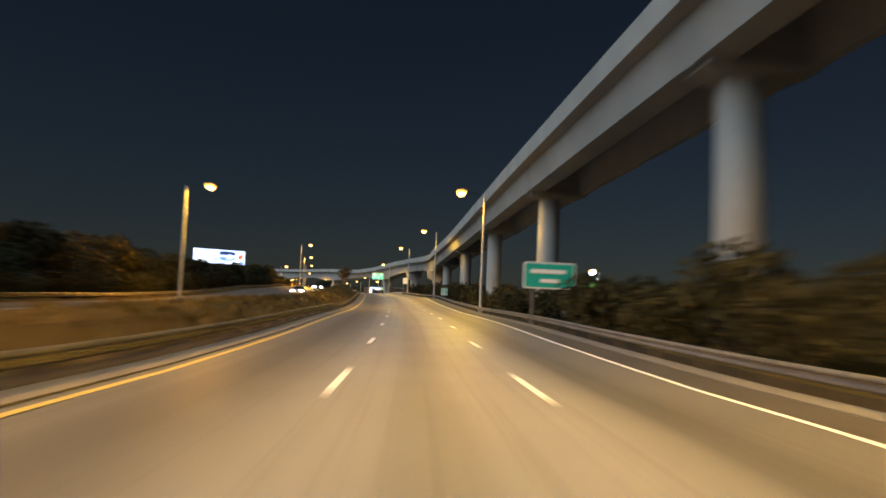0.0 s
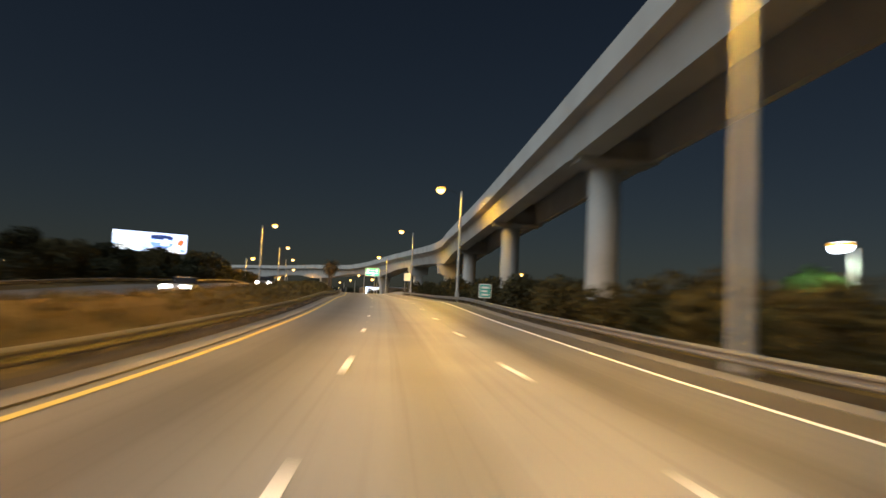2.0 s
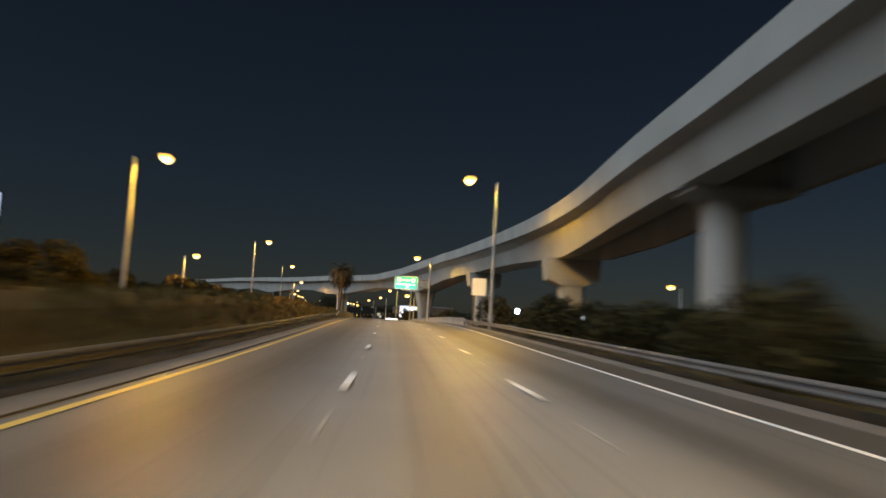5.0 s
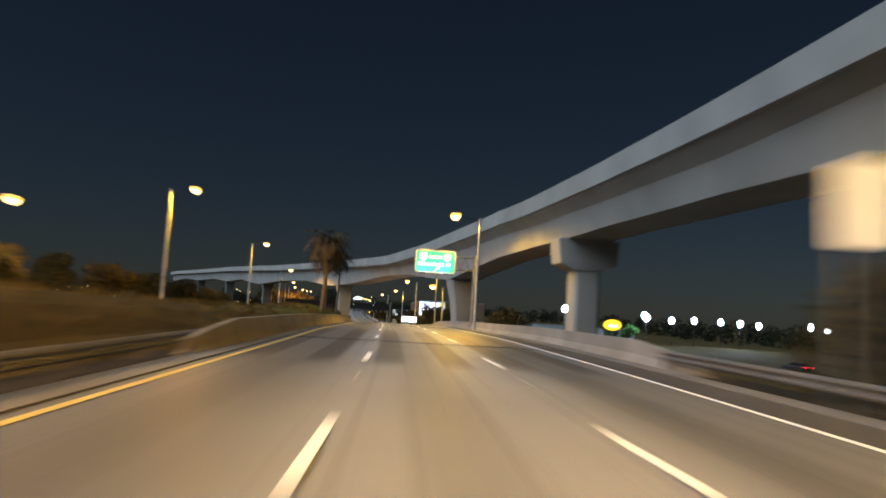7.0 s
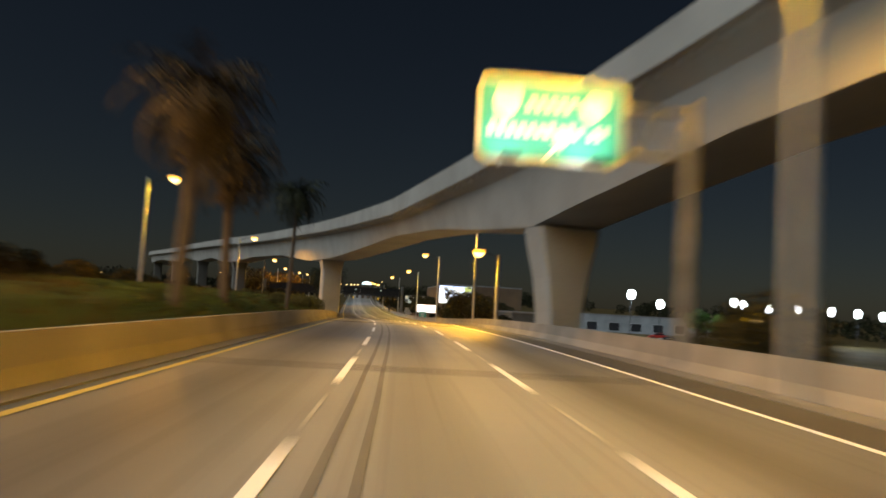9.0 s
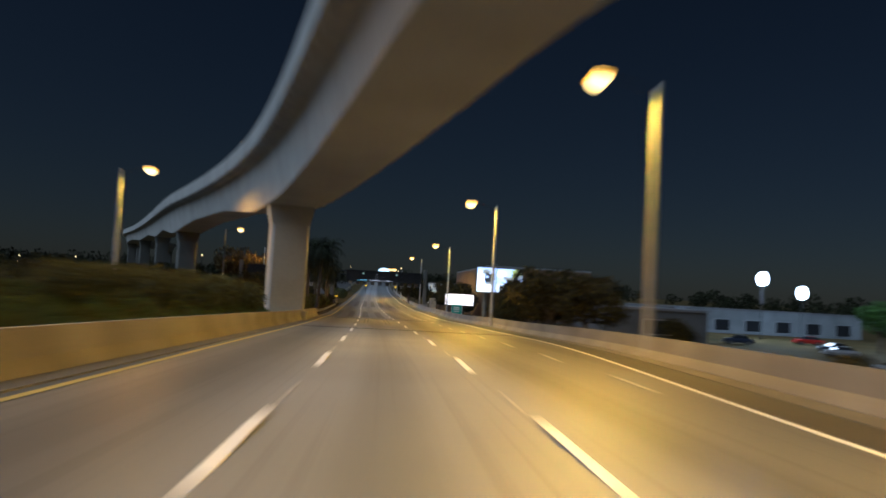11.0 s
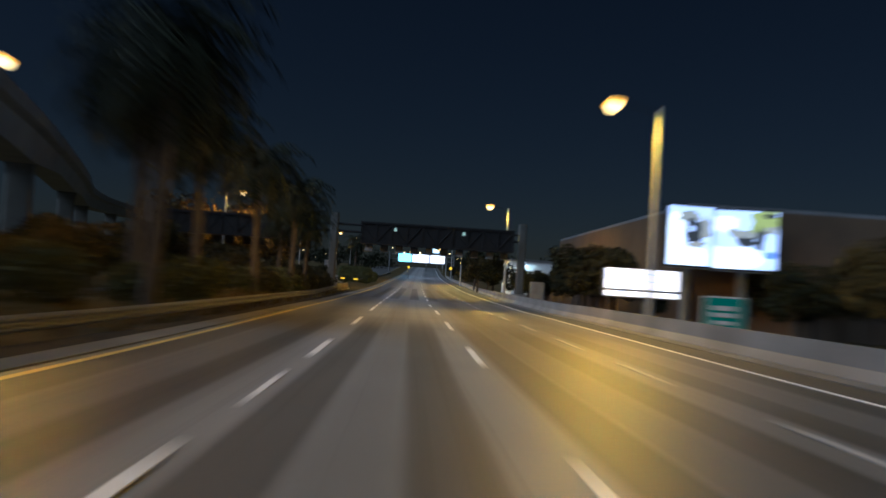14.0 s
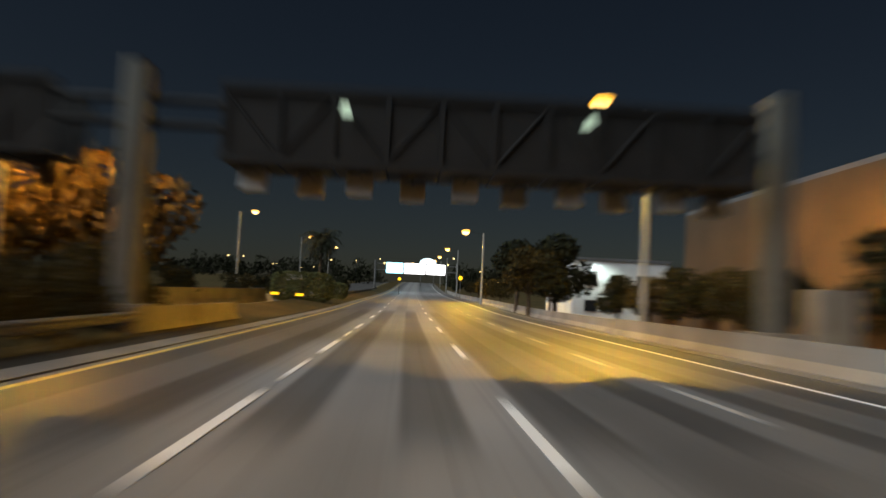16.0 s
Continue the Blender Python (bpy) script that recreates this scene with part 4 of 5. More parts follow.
panel_bars(lit, [(-0.2, 1.6, 0.62, 0.72), (0.0, 1.4, 0.1, 0.2)], SCREEN_PALE, -0.045)
bm = bmesh.new()
box(bm, (0.4, 0.25, -2.6), (0.5, 0.3, 3.2), chamfer=0.05)
part("post", bm, POST_STEEL, lit)
oval = thing("lit_sign", pose(81.6, 358, 0), "glowing yellow oval sign on a post in the car park", "lit sign")
bm = bmesh.new()
tube(bm, [(0, 0.0, 6.5), (0, 0.4, 6.5)], 1.0, 28)
for v in bm.verts:
    v.co.x *= 1.9
    v.co.z = 6.5 + (v.co.z - 6.5) * 1.15
part("face", bm, CABINET_YELLOW, oval, "glowing yellow face")
bm = bmesh.new()
box(bm, (0, -0.02, 6.3), (2.0, 0.02, 0.55))
part("lettering", bm, LENS_WARM, oval)
bm = bmesh.new()
tube(bm, [(0, 0.2, 0.0), (0, 0.2, 5.6)], 0.16, 10)
part("post", bm, STEEL, oval)

# ---------------------------------------------------------------- toll gantry over the road
gan = thing("toll_gantry", pose(0.16, 0, 0), "dark steel toll gantry trusses over both carriageways on pale posts", "gantry")
for x in (0.6, 21.35, 42.6):
    bm = bmesh.new()
    box(bm, (x, 496.0, 5.9), (0.84, 0.84, 10.0), chamfer=0.12)
    part("tower", bm, CONCRETE_DIM, gan, "pale square tower")
    bm = bmesh.new()
    box(bm, (x, 496.0, 1.9), (1.7, 1.7, 2.2), chamfer=0.15)
    part("footing", bm, BARRIER, gan)
for z in (8.9, 9.7):
    for x0, x1 in ((0.6, 21.35), (21.35, 42.6)):
        bm = bmesh.new()
        tube(bm, [(x0, 496.0, z), (x1, 496.0, z)], 0.14, 8)
        part("tie_beam", bm, DARK_STEEL, gan)
# one boxed truss over each carriageway, its readers turned to the oncoming traffic
for x0, bays, tilt in ((24.5, 10, -28), (2.2, 10, 28)):
    for z in (7.7, 9.95):
        for y in (494.8, 497.2):
            bm = bmesh.new()
            box(bm, (x0 + bays * 0.85, y, z), (bays * 1.7 + 0.2, 0.22, 0.22))
            part("chord", bm, DARK_STEEL, gan)
    for k in range(bays + 1):
        x = x0 + k * 1.7
        for y in (494.8, 497.2):
            bm = bmesh.new()
            box(bm, (x, y, 8.82), (0.14, 0.14, 2.1))
            part("upright", bm, DARK_STEEL, gan)
            if k < bays:
                bm = bmesh.new()
                tube(bm, [(x, y, 7.8 if k % 2 else 9.85), (x + 1.7, y, 9.85 if k % 2 else 7.8)], 0.06, 6)
                part("diagonal", bm, DARK_STEEL, gan)
                bm = bmesh.new()
                box(bm, (x + 0.85, y + (0.06 if y < 496 else -0.06), 8.85), (1.52, 0.05, 1.95))
                part("mesh_panel", bm, DARK_STEEL, gan)
    for k in range(bays):
        x = x0 + 0.85 + k * 1.7
        bm = bmesh.new()
        box(bm, (x, 496.0, 7.62), (1.6, 2.1, 0.06))
        part("walkway_plate", bm, DARK_STEEL, gan)
        bm = bmesh.new()
        box(bm, (0, 0, 0), (0.85, 0.22, 0.8), Matrix.Translation((x, 495.6 + 0.8 * (k % 2), 7.15)) @ Matrix.Rotation(radians(tilt), 4, "X"), chamfer=0.04)
        part("reader_unit", bm, SIGN_BACK if tilt < 0 else DARK_STEEL, gan, "pale tilted toll reader panel" if tilt < 0 else "dark tilted toll reader panel")
        bm = bmesh.new()
        tube(bm, [(x, 495.6 + 0.8 * (k % 2), 7.4), (x, 495.6 + 0.8 * (k % 2), 7.62)], 0.05, 6)
        part("hanger", bm, STEEL, gan)
for x in (28.3, 35.9):
    bm = bmesh.new()
    loft(bm, [[(x + a * w, 494.45 - d, 9.3 + b) for a, b in ((-1, -0.16), (1, -0.16), (0.6, 0.2), (-0.6, 0.2))] for w, d in ((0.15, 0.0), (0.2, 0.1))])
    part("lane_signal", bm, SIGNAL_GREEN, gan, "pale green lane signal")
bm = bmesh.new()
box(bm, (44.8, 496.2, 3.3), (1.5, 1.0, 2.4), chamfer=0.06)
tagged(sheet("equipment_cabinet", bm, SIGN_BACK, "pale metal equipment cabinet beside the gantry post", "cabinet", "thing"), kind="thing")

# far overhead sign bridge
far = thing("sign_bridge", Matrix(), "distant sign bridge with brightly lit boards across the road", "road sign")
for x in (18.5, 42.5):
    bm = bmesh.new()
    tube(bm, [(x, 690, 3.5), (x, 690, 13.4)], 0.3, 10)
    part("post", bm, STEEL, far)
for z in (10.6, 12.4):
    bm = bmesh.new()
    tube(bm, [(18.5, 690.3, z), (42.5, 690.3, z)], 0.16, 8)
    part("beam", bm, STEEL, far)
for x0, x1, ma in ((21.7, 26.6, CABINET_BLUE), (26.9, 33.2, CABINET), (33.5, 39.1, CABINET)):
    bm = bmesh.new()
    rounded_plate(bm, x1 - x0, 3.1, 690.0, 0.12, 0.3, (x0 + x1) / 2, 11.3)
    part("board", bm, ma, far, "brightly lit board")

# ---------------------------------------------------------------- trees, palms and bushes
rng = random.Random(7)


def leaves(bm, lobes, count, size):
    """Small leaf blades strewn over the shells of overlapping lobes."""
    for _ in range(count):
        cx, cy, cz, rx, ry, rz2 = lobes[rng.randrange(len(lobes))]
        v = Vector((rng.gauss(0, 1), rng.gauss(0, 1), rng.gauss(0, 1))).normalized() * (0.62 + 0.42 * rng.random())
        p = Vector((cx + v.x * rx, cy + v.y * ry, cz + v.z * rz2))
        q = Euler((rng.random() * 6.3, rng.random() * 6.3, rng.random() * 6.3)).to_matrix()
        s = size * (0.6 + 0.8 * rng.random())
        vs = [bm.verts.new(p + q @ Vector(c)) for c in ((-s, 0, 0), (0, -0.45 * s, 0.1 * s), (s, 0, 0), (0, 0.45 * s, 0.1 * s))]
        bm.faces.new(vs)


def broadleaf(name, h, spread, count, leaf, material, label, category, group):
    """A tree of height h: tapered trunk, limbs, and a ragged crown of leaves."""
    tree = thing(name, Matrix(), label, category, group)
    bm = bmesh.new()
    tube(bm, [(0, 0, -0.6), (0.08 * h * 0.2, 0, h * 0.2), (0.02 * h, 0.02 * h, h * 0.45)], [0.035 * h, 0.028 * h, 0.02 * h], 9)
    trunk = part("trunk", bm, BARK, tree)
    lobes = []
    for k in range(7):
        a = k * 0.9 + rng.random() * 0.6
        r = spread * (0.25 + 0.4 * rng.random())
        z = h * (0.42 + 0.42 * rng.random())
        p = Vector((r * math.cos(a), r * math.sin(a), z))
        bm = bmesh.new()
        tube(bm, [(0.02 * h, 0.02 * h, h * 0.3), tuple((p + Vector((0, 0, h * 0.3))) / 2), tuple(p)], [0.014 * h, 0.01 * h, 0.004 * h], 6)
        part("limb", bm, BARK, trunk)
        lobes.append((p.x, p.y, p.z, spread * (0.32 + 0.2 * rng.random()), spread * (0.32 + 0.2 * rng.random()), h * (0.13 + 0.1 * rng.random())))
    lobes.append((0, 0, h * 0.78, spread * 0.5, spread * 0.5, h * 0.2))
    bm = bmesh.new()
    leaves(bm, lobes, count, leaf)
    part("crown", bm, material, tree)
    return tree


def bush(name, h, spread, count, leaf, material, label, group):
    b = thing(name, Matrix(), label, "bush", group)
    for k in range(4):
        a = k * 1.6
        bm = bmesh.new()
        tube(bm, [(0.1 * math.cos(a), 0.1 * math.sin(a), -0.4), (spread * 0.4 * math.cos(a), spread * 0.4 * math.sin(a), h * 0.7)], [0.05, 0.015], 5)
        part("stem", bm, BARK, b)
    lobes = [(spread * 0.5 * math.cos(k * 1.26), spread * 0.5 * math.sin(k * 1.26), h * (0.35 + 0.2 * (k % 2)), spread * 0.5, spread * 0.5, h * 0.38) for k in range(5)] + [(0, 0, h * 0.62, spread * 0.6, spread * 0.6, h * 0.36)]
    bm = bmesh.new()
    leaves(bm, lobes, count, leaf)
    part("crown", bm, material, b)
    return b


def palm(name, h, fronds, length, label, skirt=True, frond=FROND, girth=1.0):
    """A palm: ringed trunk, arching fronds with leaflets, and hanging dead fronds."""
    t = thing(name, Matrix(), label, "palm tree", "palms on the median")
    bm = bmesh.new()
    pts, rad = [], []
    for k in range(13):
        f = k / 12
        pts.append((0.25 * math.sin(f * 1.6), 0.1 * math.sin(f * 2), -0.5 + f * (h + 0.5)))
        rad.append(girth * (0.26 - 0.08 * f) * (1.06 if k % 2 else 1.0))
    tube(bm, pts, rad, 10)
    part("trunk", bm, PALM_BARK, t)
    top = Vector(pts[-1])
    bm = bmesh.new()
    dead = bmesh.new()
    total = fronds + (fronds // 2 if skirt else 0)
    for k in range(total):
        old = k >= fronds
        a = k * 2.399 + rng.random() * 0.3
        rise = -1.2 - rng.random() * 0.25 if old else 1.15 - 1.75 * (k / fronds) + rng.random() * 0.2
        ln = length * (0.75 if old else 0.85 + 0.3 * rng.random())
        d = Vector((math.cos(a), math.sin(a), 0))
        spine = []
        p, el = top.copy(), rise
        for j in range(8):
            spine.append(p.copy())
            p = p + (d * math.cos(el) + Vector((0, 0, math.sin(el)))) * ln / 7
            el -= 0.05 if old else 0.27
        target = dead if old else bm
        side = Vector((-d.y, d.x, 0))
        for j in range(1, 8):
            w = length * 0.27 * math.sin(math.pi * (0.12 + 0.8 * j / 8)) * (0.45 if old else 1) * (0.65 + 0.6 * rng.random())
            along = (spine[j] - spine[j - 1])
            for s in (-1, 1):
                for g in (0.0, 0.5):
                    b0 = spine[j - 1] + along * g
                    tip = b0 + along * (0.5 + 0.8 * rng.random()) + side * s * w * (0.7 + 0.5 * rng.random()) + Vector((0, 0, -w * (0.15 + 0.6 * rng.random())))
                    target.faces.new([target.verts.new(q) for q in (b0, b0 + along * 0.28, tip)])
            target.faces.new([target.verts.new(q) for q in (spine[j - 1] + side * 0.03, spine[j - 1] - side * 0.03, spine[j] - side * 0.02, spine[j] + side * 0.02)])
    part("crown", bm, frond, t)
    if skirt:
        part("dead_fronds", dead, PALM_BARK, t, "hanging brown fronds")
    else:
        dead.free()
    return t


def scatter(proto, places, lo=0.85, hi=1.2):
    """The first place takes the thing itself, the rest copies with their own turn and size."""
    for i, (x, y, k) in enumerate(places):
        m = Matrix.Translation((x, y, ground_z(x, y))) @ Matrix.Rotation(rng.random() * 6.28, 4, "Z") @ Matrix.Scale(k * (lo + (hi - lo) * rng.random()), 4)
        if i:
            copy_thing(proto, m)
        else:
            proto.matrix_world = m


def beside(y, u):
    p = on(y, u)
    return p.x, p.y


dark_a = broadleaf("tree", 7.2, 3.6, 2600, 0.24, LEAF, "dark leafy roadside tree with a ragged crown", "tree", "roadside trees")
dark_b = broadleaf("tree", 6.2, 3.9, 2600, 0.22, LEAF_WARM, "olive leafy roadside tree with a low crown", "tree", "roadside trees")
shrub_a = bush("bush", 3.2, 2.0, 1500, 0.17, LEAF_WARM, "dense olive bush behind the guardrail", "roadside bushes")
shrub_b = bush("bush", 2.5, 1.9, 1300, 0.16, LEAF, "dense dark bush on the verge", "roadside bushes")

hedge = bush("hedge_bush", 2.5, 1.9, 1500, 0.15, LEAF_HEDGE, "dense green hedge bush on the grassy median", "median hedge")
hedge.matrix_world = pose(*on(402, -8.6, 0.3))

# trees and bushes behind the outer guardrail
scatter(dark_a, [(*beside(y, 19.5 + 2.5 * math.sin(y * 0.7)), 0.72 if y < 60 else 0.56) for y in (16, 30, 42, 55, 98, 128, 158, 186, 206)] +
        [(*beside(y, 28 + 4 * math.sin(y * 1.3)), 0.95 if y < 60 else 0.7) for y in (24, 50, 84, 118, 150, 180)])
scatter(dark_b, [(*beside(y, 17.5 + 2 * math.sin(y * 1.1)), 0.72 if y < 60 else 0.58) for y in (23, 49, 64, 88, 112, 136, 166, 195)])
scatter(shrub_a, [(*beside(y, 12.6 + 1.2 * math.sin(y * 0.9)), 1.0) for y in range(14, 222, 9)] + [(*beside(y, 15.5), 1.45 if y < 70 else 1.1) for y in range(18, 215, 13)])
scatter(shrub_b, [(*beside(y, 14.2 + 1.5 * math.sin(y * 0.6)), 0.9) for y in range(10, 226, 12)])
for y, u, k in ((145, 19.5, 0.74), (150, 18.5, 0.82), (156, 20.5, 0.84), (160, 19.0, 0.74)):
    x, yy = beside(y, u)
    copy_thing(dark_b, Matrix.Translation((x, yy, ground_z(x, yy))) @ Matrix.Rotation(y * 1.7, 4, "Z") @ Matrix.Scale(k, 4))
# beyond the opposite carriageway
for y in range(8, 262, 5):
    x, yy = beside(y, -33 - 4 * math.sin(y * 0.37))
    k = float(np.interp(y, (0, 60, 105, 125, 170, 190, 222, 232, 260), (1.25, 1.3, 1.2, 0.92, 0.88, 1.06, 1.06, 0.85, 0.65)))
    copy_thing(dark_a if (y // 2) % 3 else dark_b, Matrix.Translation((x, yy, ground_z(x, yy) - 0.3)) @ Matrix.Rotation(y * 1.7, 4, "Z") @ Matrix.Scale(k * (0.88 + 0.24 * rng.random()), 4))
for y in range(10, 258, 6):
    x, yy = beside(y, -29.0 + 0.8 * math.sin(y))
    copy_thing(shrub_b, Matrix.Translation((x, yy, ground_z(x, yy) - 0.3)) @ Matrix.Rotation(y * 1.3, 4, "Z") @ Matrix.Scale(1.0 + 0.4 * rng.random(), 4))
# trees past the bridge on the outer side
for y, u, k, t in ((378, 17.0, 1.05, dark_b), (386, 16.5, 1.2, dark_b), (394, 18, 1.25, dark_a), (403, 19, 1.15, dark_b), (413, 18, 0.9, dark_a), (468, 31.5, 1.1, dark_a), (471, 35, 1.25, dark_b), (475, 32.5, 1.2, dark_a), (466, 38.5, 1.3, dark_a), (479, 29.5, 1.1, dark_a), (473, 41, 1.3, dark_b), (408, 17.5, 0.9, dark_a), (416, 18.8, 1.0, dark_b), (420, 20, 1.0, dark_a), (427, 22, 1.38, dark_b), (434, 24.5, 1.38, dark_a), (441, 27, 1.38, dark_b), (449, 29.5, 1.45, dark_a), (456, 33, 1.45, dark_b), (424, 20, 0.9, dark_a), (436, 28, 1.38, dark_b), (447, 31, 1.38, dark_a), (462, 36, 1.38, dark_b),
                   (478, 20, 1.25, dark_b), (476, 18.4, 1.05, dark_b), (481, 18.4, 1.2, dark_a), (486, 18.8, 1.3, dark_b), (492, 19.6, 1.25, dark_b), (503, 18.5, 0.8, dark_a), (484, 22, 1.35, dark_a), (497, 20, 1.05, dark_a), (509, 19.0, 0.8, dark_b), (514, 18.5, 0.85, dark_a), (521, 18.5, 0.75, dark_b), (527, 18.0, 0.8, dark_a), (470, 21.5, 0.6, dark_a),
                   (536, 14.5, 1.0, dark_a), (541, 16.0, 1.6, dark_a), (547, 13.2, 1.5, dark_a), (538, 13.0, 1.2, dark_b), (566, 13.8, 0.7, dark_b), (585, 14, 0.75, dark_b), (610, 15, 0.8, dark_a), (640, 16, 0.8, dark_b), (670, 15, 0.9, dark_a),
                   (300, 19, 0.4, dark_b), (316, 22, 0.45, dark_b), (338, 25, 0.6, dark_a), (355, 22, 0.55, dark_b), (366, 19, 0.6, dark_a)):
    x, yy = beside(y, u)
    copy_thing(t, Matrix.Translation((x, yy, ground_z(x, yy))) @ Matrix.Rotation(y * 1.1, 4, "Z") @ Matrix.Scale(k, 4))
# median hedge and trees past the bridge
for y in range(404, 482, 5):
    x, yy = beside(y, -8.3 - 1.0 * math.sin(y))
    copy_thing(hedge, Matrix.Translation((x, yy, ground_z(x, yy) - 0.2)) @ Matrix.Rotation(y * 1.3, 4, "Z") @ Matrix.Scale(0.72 + 0.2 * rng.random(), 4))
for y, u, k, t in ((462, -30, 1.3, dark_a), (448, -33, 1.35, dark_a), (440, -29, 1.1, dark_a), (456, -28, 1.2, dark_a), (474, -24, 0.8, dark_b), (484, -15, 0.95, dark_b), (489, -19, 1.0, dark_b), (476, -12.5, 0.8, dark_b), (500, -27, 0.95, dark_a), (516, -24, 0.85, dark_a), (530, -32, 1.0, dark_a),
                   (264, -30, 0.95, dark_a), (270, -33, 1.0, dark_b), (277, -31, 0.95, dark_a), (284, -34, 1.0, dark_a), (291, -31, 0.9, dark_b), (298, -33, 0.95, dark_a), (306, -31, 0.9, dark_a), (317, -33, 0.95, dark_a), (328, -31.5, 0.9, dark_b), (339, -33, 0.95, dark_a), (350, -32, 0.95, dark_a), (362, -31, 0.9, dark_b), (374, -33, 0.95, dark_a), (300, -31, 0.8, dark_a), (312, -33, 0.85, dark_b), (322, -31, 0.8, dark_a), (333, -34, 0.9, dark_a), (345, -31, 0.85, dark_b), (356, -33, 0.9, dark_a), (368, -32, 0.9, dark_a), (380, -34, 0.95, dark_b), (470, -33, 1.1, dark_a), (466, -26, 0.9, dark_a), (472, -19, 0.8, dark_a), (512, -13, 0.75, dark_a), (516, -17, 0.9, dark_b), (526, -14.5, 0.75, dark_a), (498, -16.5, 0.4, dark_b), (478, -21, 0.95, dark_a), (480, -27, 1.05, dark_a), (486, -23, 1.0, dark_a), (455, -22, 0.75, dark_b), (463, -17, 0.7, dark_a), (430, -33, 1.0, dark_a), (410, -36, 1.0, dark_b), (395, -40, 1.1, dark_a), (545, -20, 0.75, dark_a), (560, -18, 0.7, dark_b), (580, -19, 0.75, dark_a), (600, -14, 0.7, dark_b), (622, -16, 0.85, dark_a), (650, -14, 0.9, dark_a)):
    x, yy = beside(y, u)
    copy_thing(t, Matrix.Translation((x, yy, ground_z(x, yy) - 0.3)) @ Matrix.Rotation(y * 1.1, 4, "Z") @ Matrix.Scale(k, 4))
def clipped_hedge(w, d, h, label):
    """A trimmed block of small leaves with rounded shoulders and a few stems."""
    hd = thing("clipped_hedge", Matrix(), label, "hedge")
    bm = bmesh.new()
    for _ in range(5200):
        p = Vector((rng.uniform(-1, 1), rng.uniform(-1, 1), rng.uniform(-1, 1)))
        p /= (abs(p.x) ** 5 + abs(p.y) ** 5 + abs(p.z) ** 5) ** 0.2
        p *= 0.93 + 0.09 * rng.random()
        c = Vector((p.x * w / 2, p.y * d / 2, h / 2 + p.z * h / 2))
        q = Euler((rng.random() * 6.3, rng.random() * 6.3, rng.random() * 6.3)).to_matrix()
        k = 0.13 * (0.6 + 0.8 * rng.random())
        bm.faces.new([bm.verts.new(c + q @ Vector(v)) for v in ((-k, 0, 0), (0, -0.5 * k, 0.1 * k), (k, 0, 0), (0, 0.5 * k, 0.1 * k))])
    part("foliage", bm, LEAF_CLIPPED, hd)
    for x in (-0.35, 0.0, 0.35):
        bm = bmesh.new()
        tube(bm, [(x * w, 0, -0.4), (x * w, 0, h * 0.8)], [0.07, 0.03], 6)
        part("stem", bm, BARK, hd)
    return hd


clipped_hedge(6.0, 3.2, 2.9, "clipped green hedge block behind the yellow markers").matrix_world = pose(19.4, 547, 2.55, 0, 0, 4)
clipped_hedge(10.0, 3.0, 2.1, "long low clipped hedge on the median past the gantry").matrix_world = pose(19.0, 562, 2.7, 0, 0, 62)
# tree under the median lamp past the gantry
lit_tree = broadleaf("tree", 6.2, 3.9, 2600, 0.22, LEAF_LAMPLIT, "broad tree with a lamp's orange light put into its foliage colour", "tree", "roadside trees")
for i, (x, y, k) in enumerate(((0.2, 530.5, 1.55), (-5.0, 528.0, 1.45), (4.8, 532.5, 1.4))):
    m = Matrix.Translation((x, y, ground_z(x, y) - 0.3)) @ Matrix.Rotation(y, 4, "Z") @ Matrix.Scale(k, 4)
    if i:
        copy_thing(lit_tree, m)
    else:
        lit_tree.matrix_world = m
# tall dark trees beyond the opposite carriageway before the gantry
for x, y, k, t in ((-6.4, 509, 1.3, dark_a), (-1.8, 497, 1.1, dark_b), (-11.5, 503, 1.25, dark_b), (-14, 470, 1.35, dark_a), (-22, 452, 1.4, dark_b), (-31, 470, 1.5, dark_a), (-38, 455, 1.5, dark_b), (7.5, 478, 1.25, dark_a), (5.0, 486, 1.35, dark_b), (8.5, 491, 1.1, dark_a), (3.0, 469, 1.2, dark_a), (7.8, 465, 1.05, dark_b), (-27, 490, 1.4, dark_b)):
    copy_thing(t, Matrix.Translation((x, y, ground_z(x, y) - 0.3)) @ Matrix.Rotation(y * 1.9, 4, "Z") @ Matrix.Scale(k, 4))
# tall thicket on the median before the gantry
for k, y in enumerate((469, 473, 477, 481, 485, 489, 493, 498)):
    x, yy = beside(y, -9.8 + 0.5 * math.sin(k * 2.1))
    copy_thing(dark_b if k % 2 else dark_a, Matrix.Translation((x, yy, ground_z(x, yy) - 0.5)) @ Matrix.Rotation(k * 2.3, 4, "Z") @ Matrix.Scale(0.36 + 0.07 * rng.random(), 4))
for y in range(462, 500, 4):
    x, yy = beside(y, -7.6)
    copy_thing(shrub_a, Matrix.Translation((x, yy, ground_z(x, yy) - 0.2)) @ Matrix.Rotation(y * 1.3, 4, "Z") @ Matrix.Scale(0.62 + 0.2 * rng.random(), 4))
# bushes under the cantilever sign
for x, y, k in ((42.2, 287.4, 1.05), (43.2, 289.6, 1.3), (44.8, 291.4, 1.15)):
    copy_thing(shrub_a, Matrix.Translation((x, y, ground_z(x, y) - 0.3)) @ Matrix.Rotation(x * 3, 4, "Z") @ Matrix.Scale(k, 4))
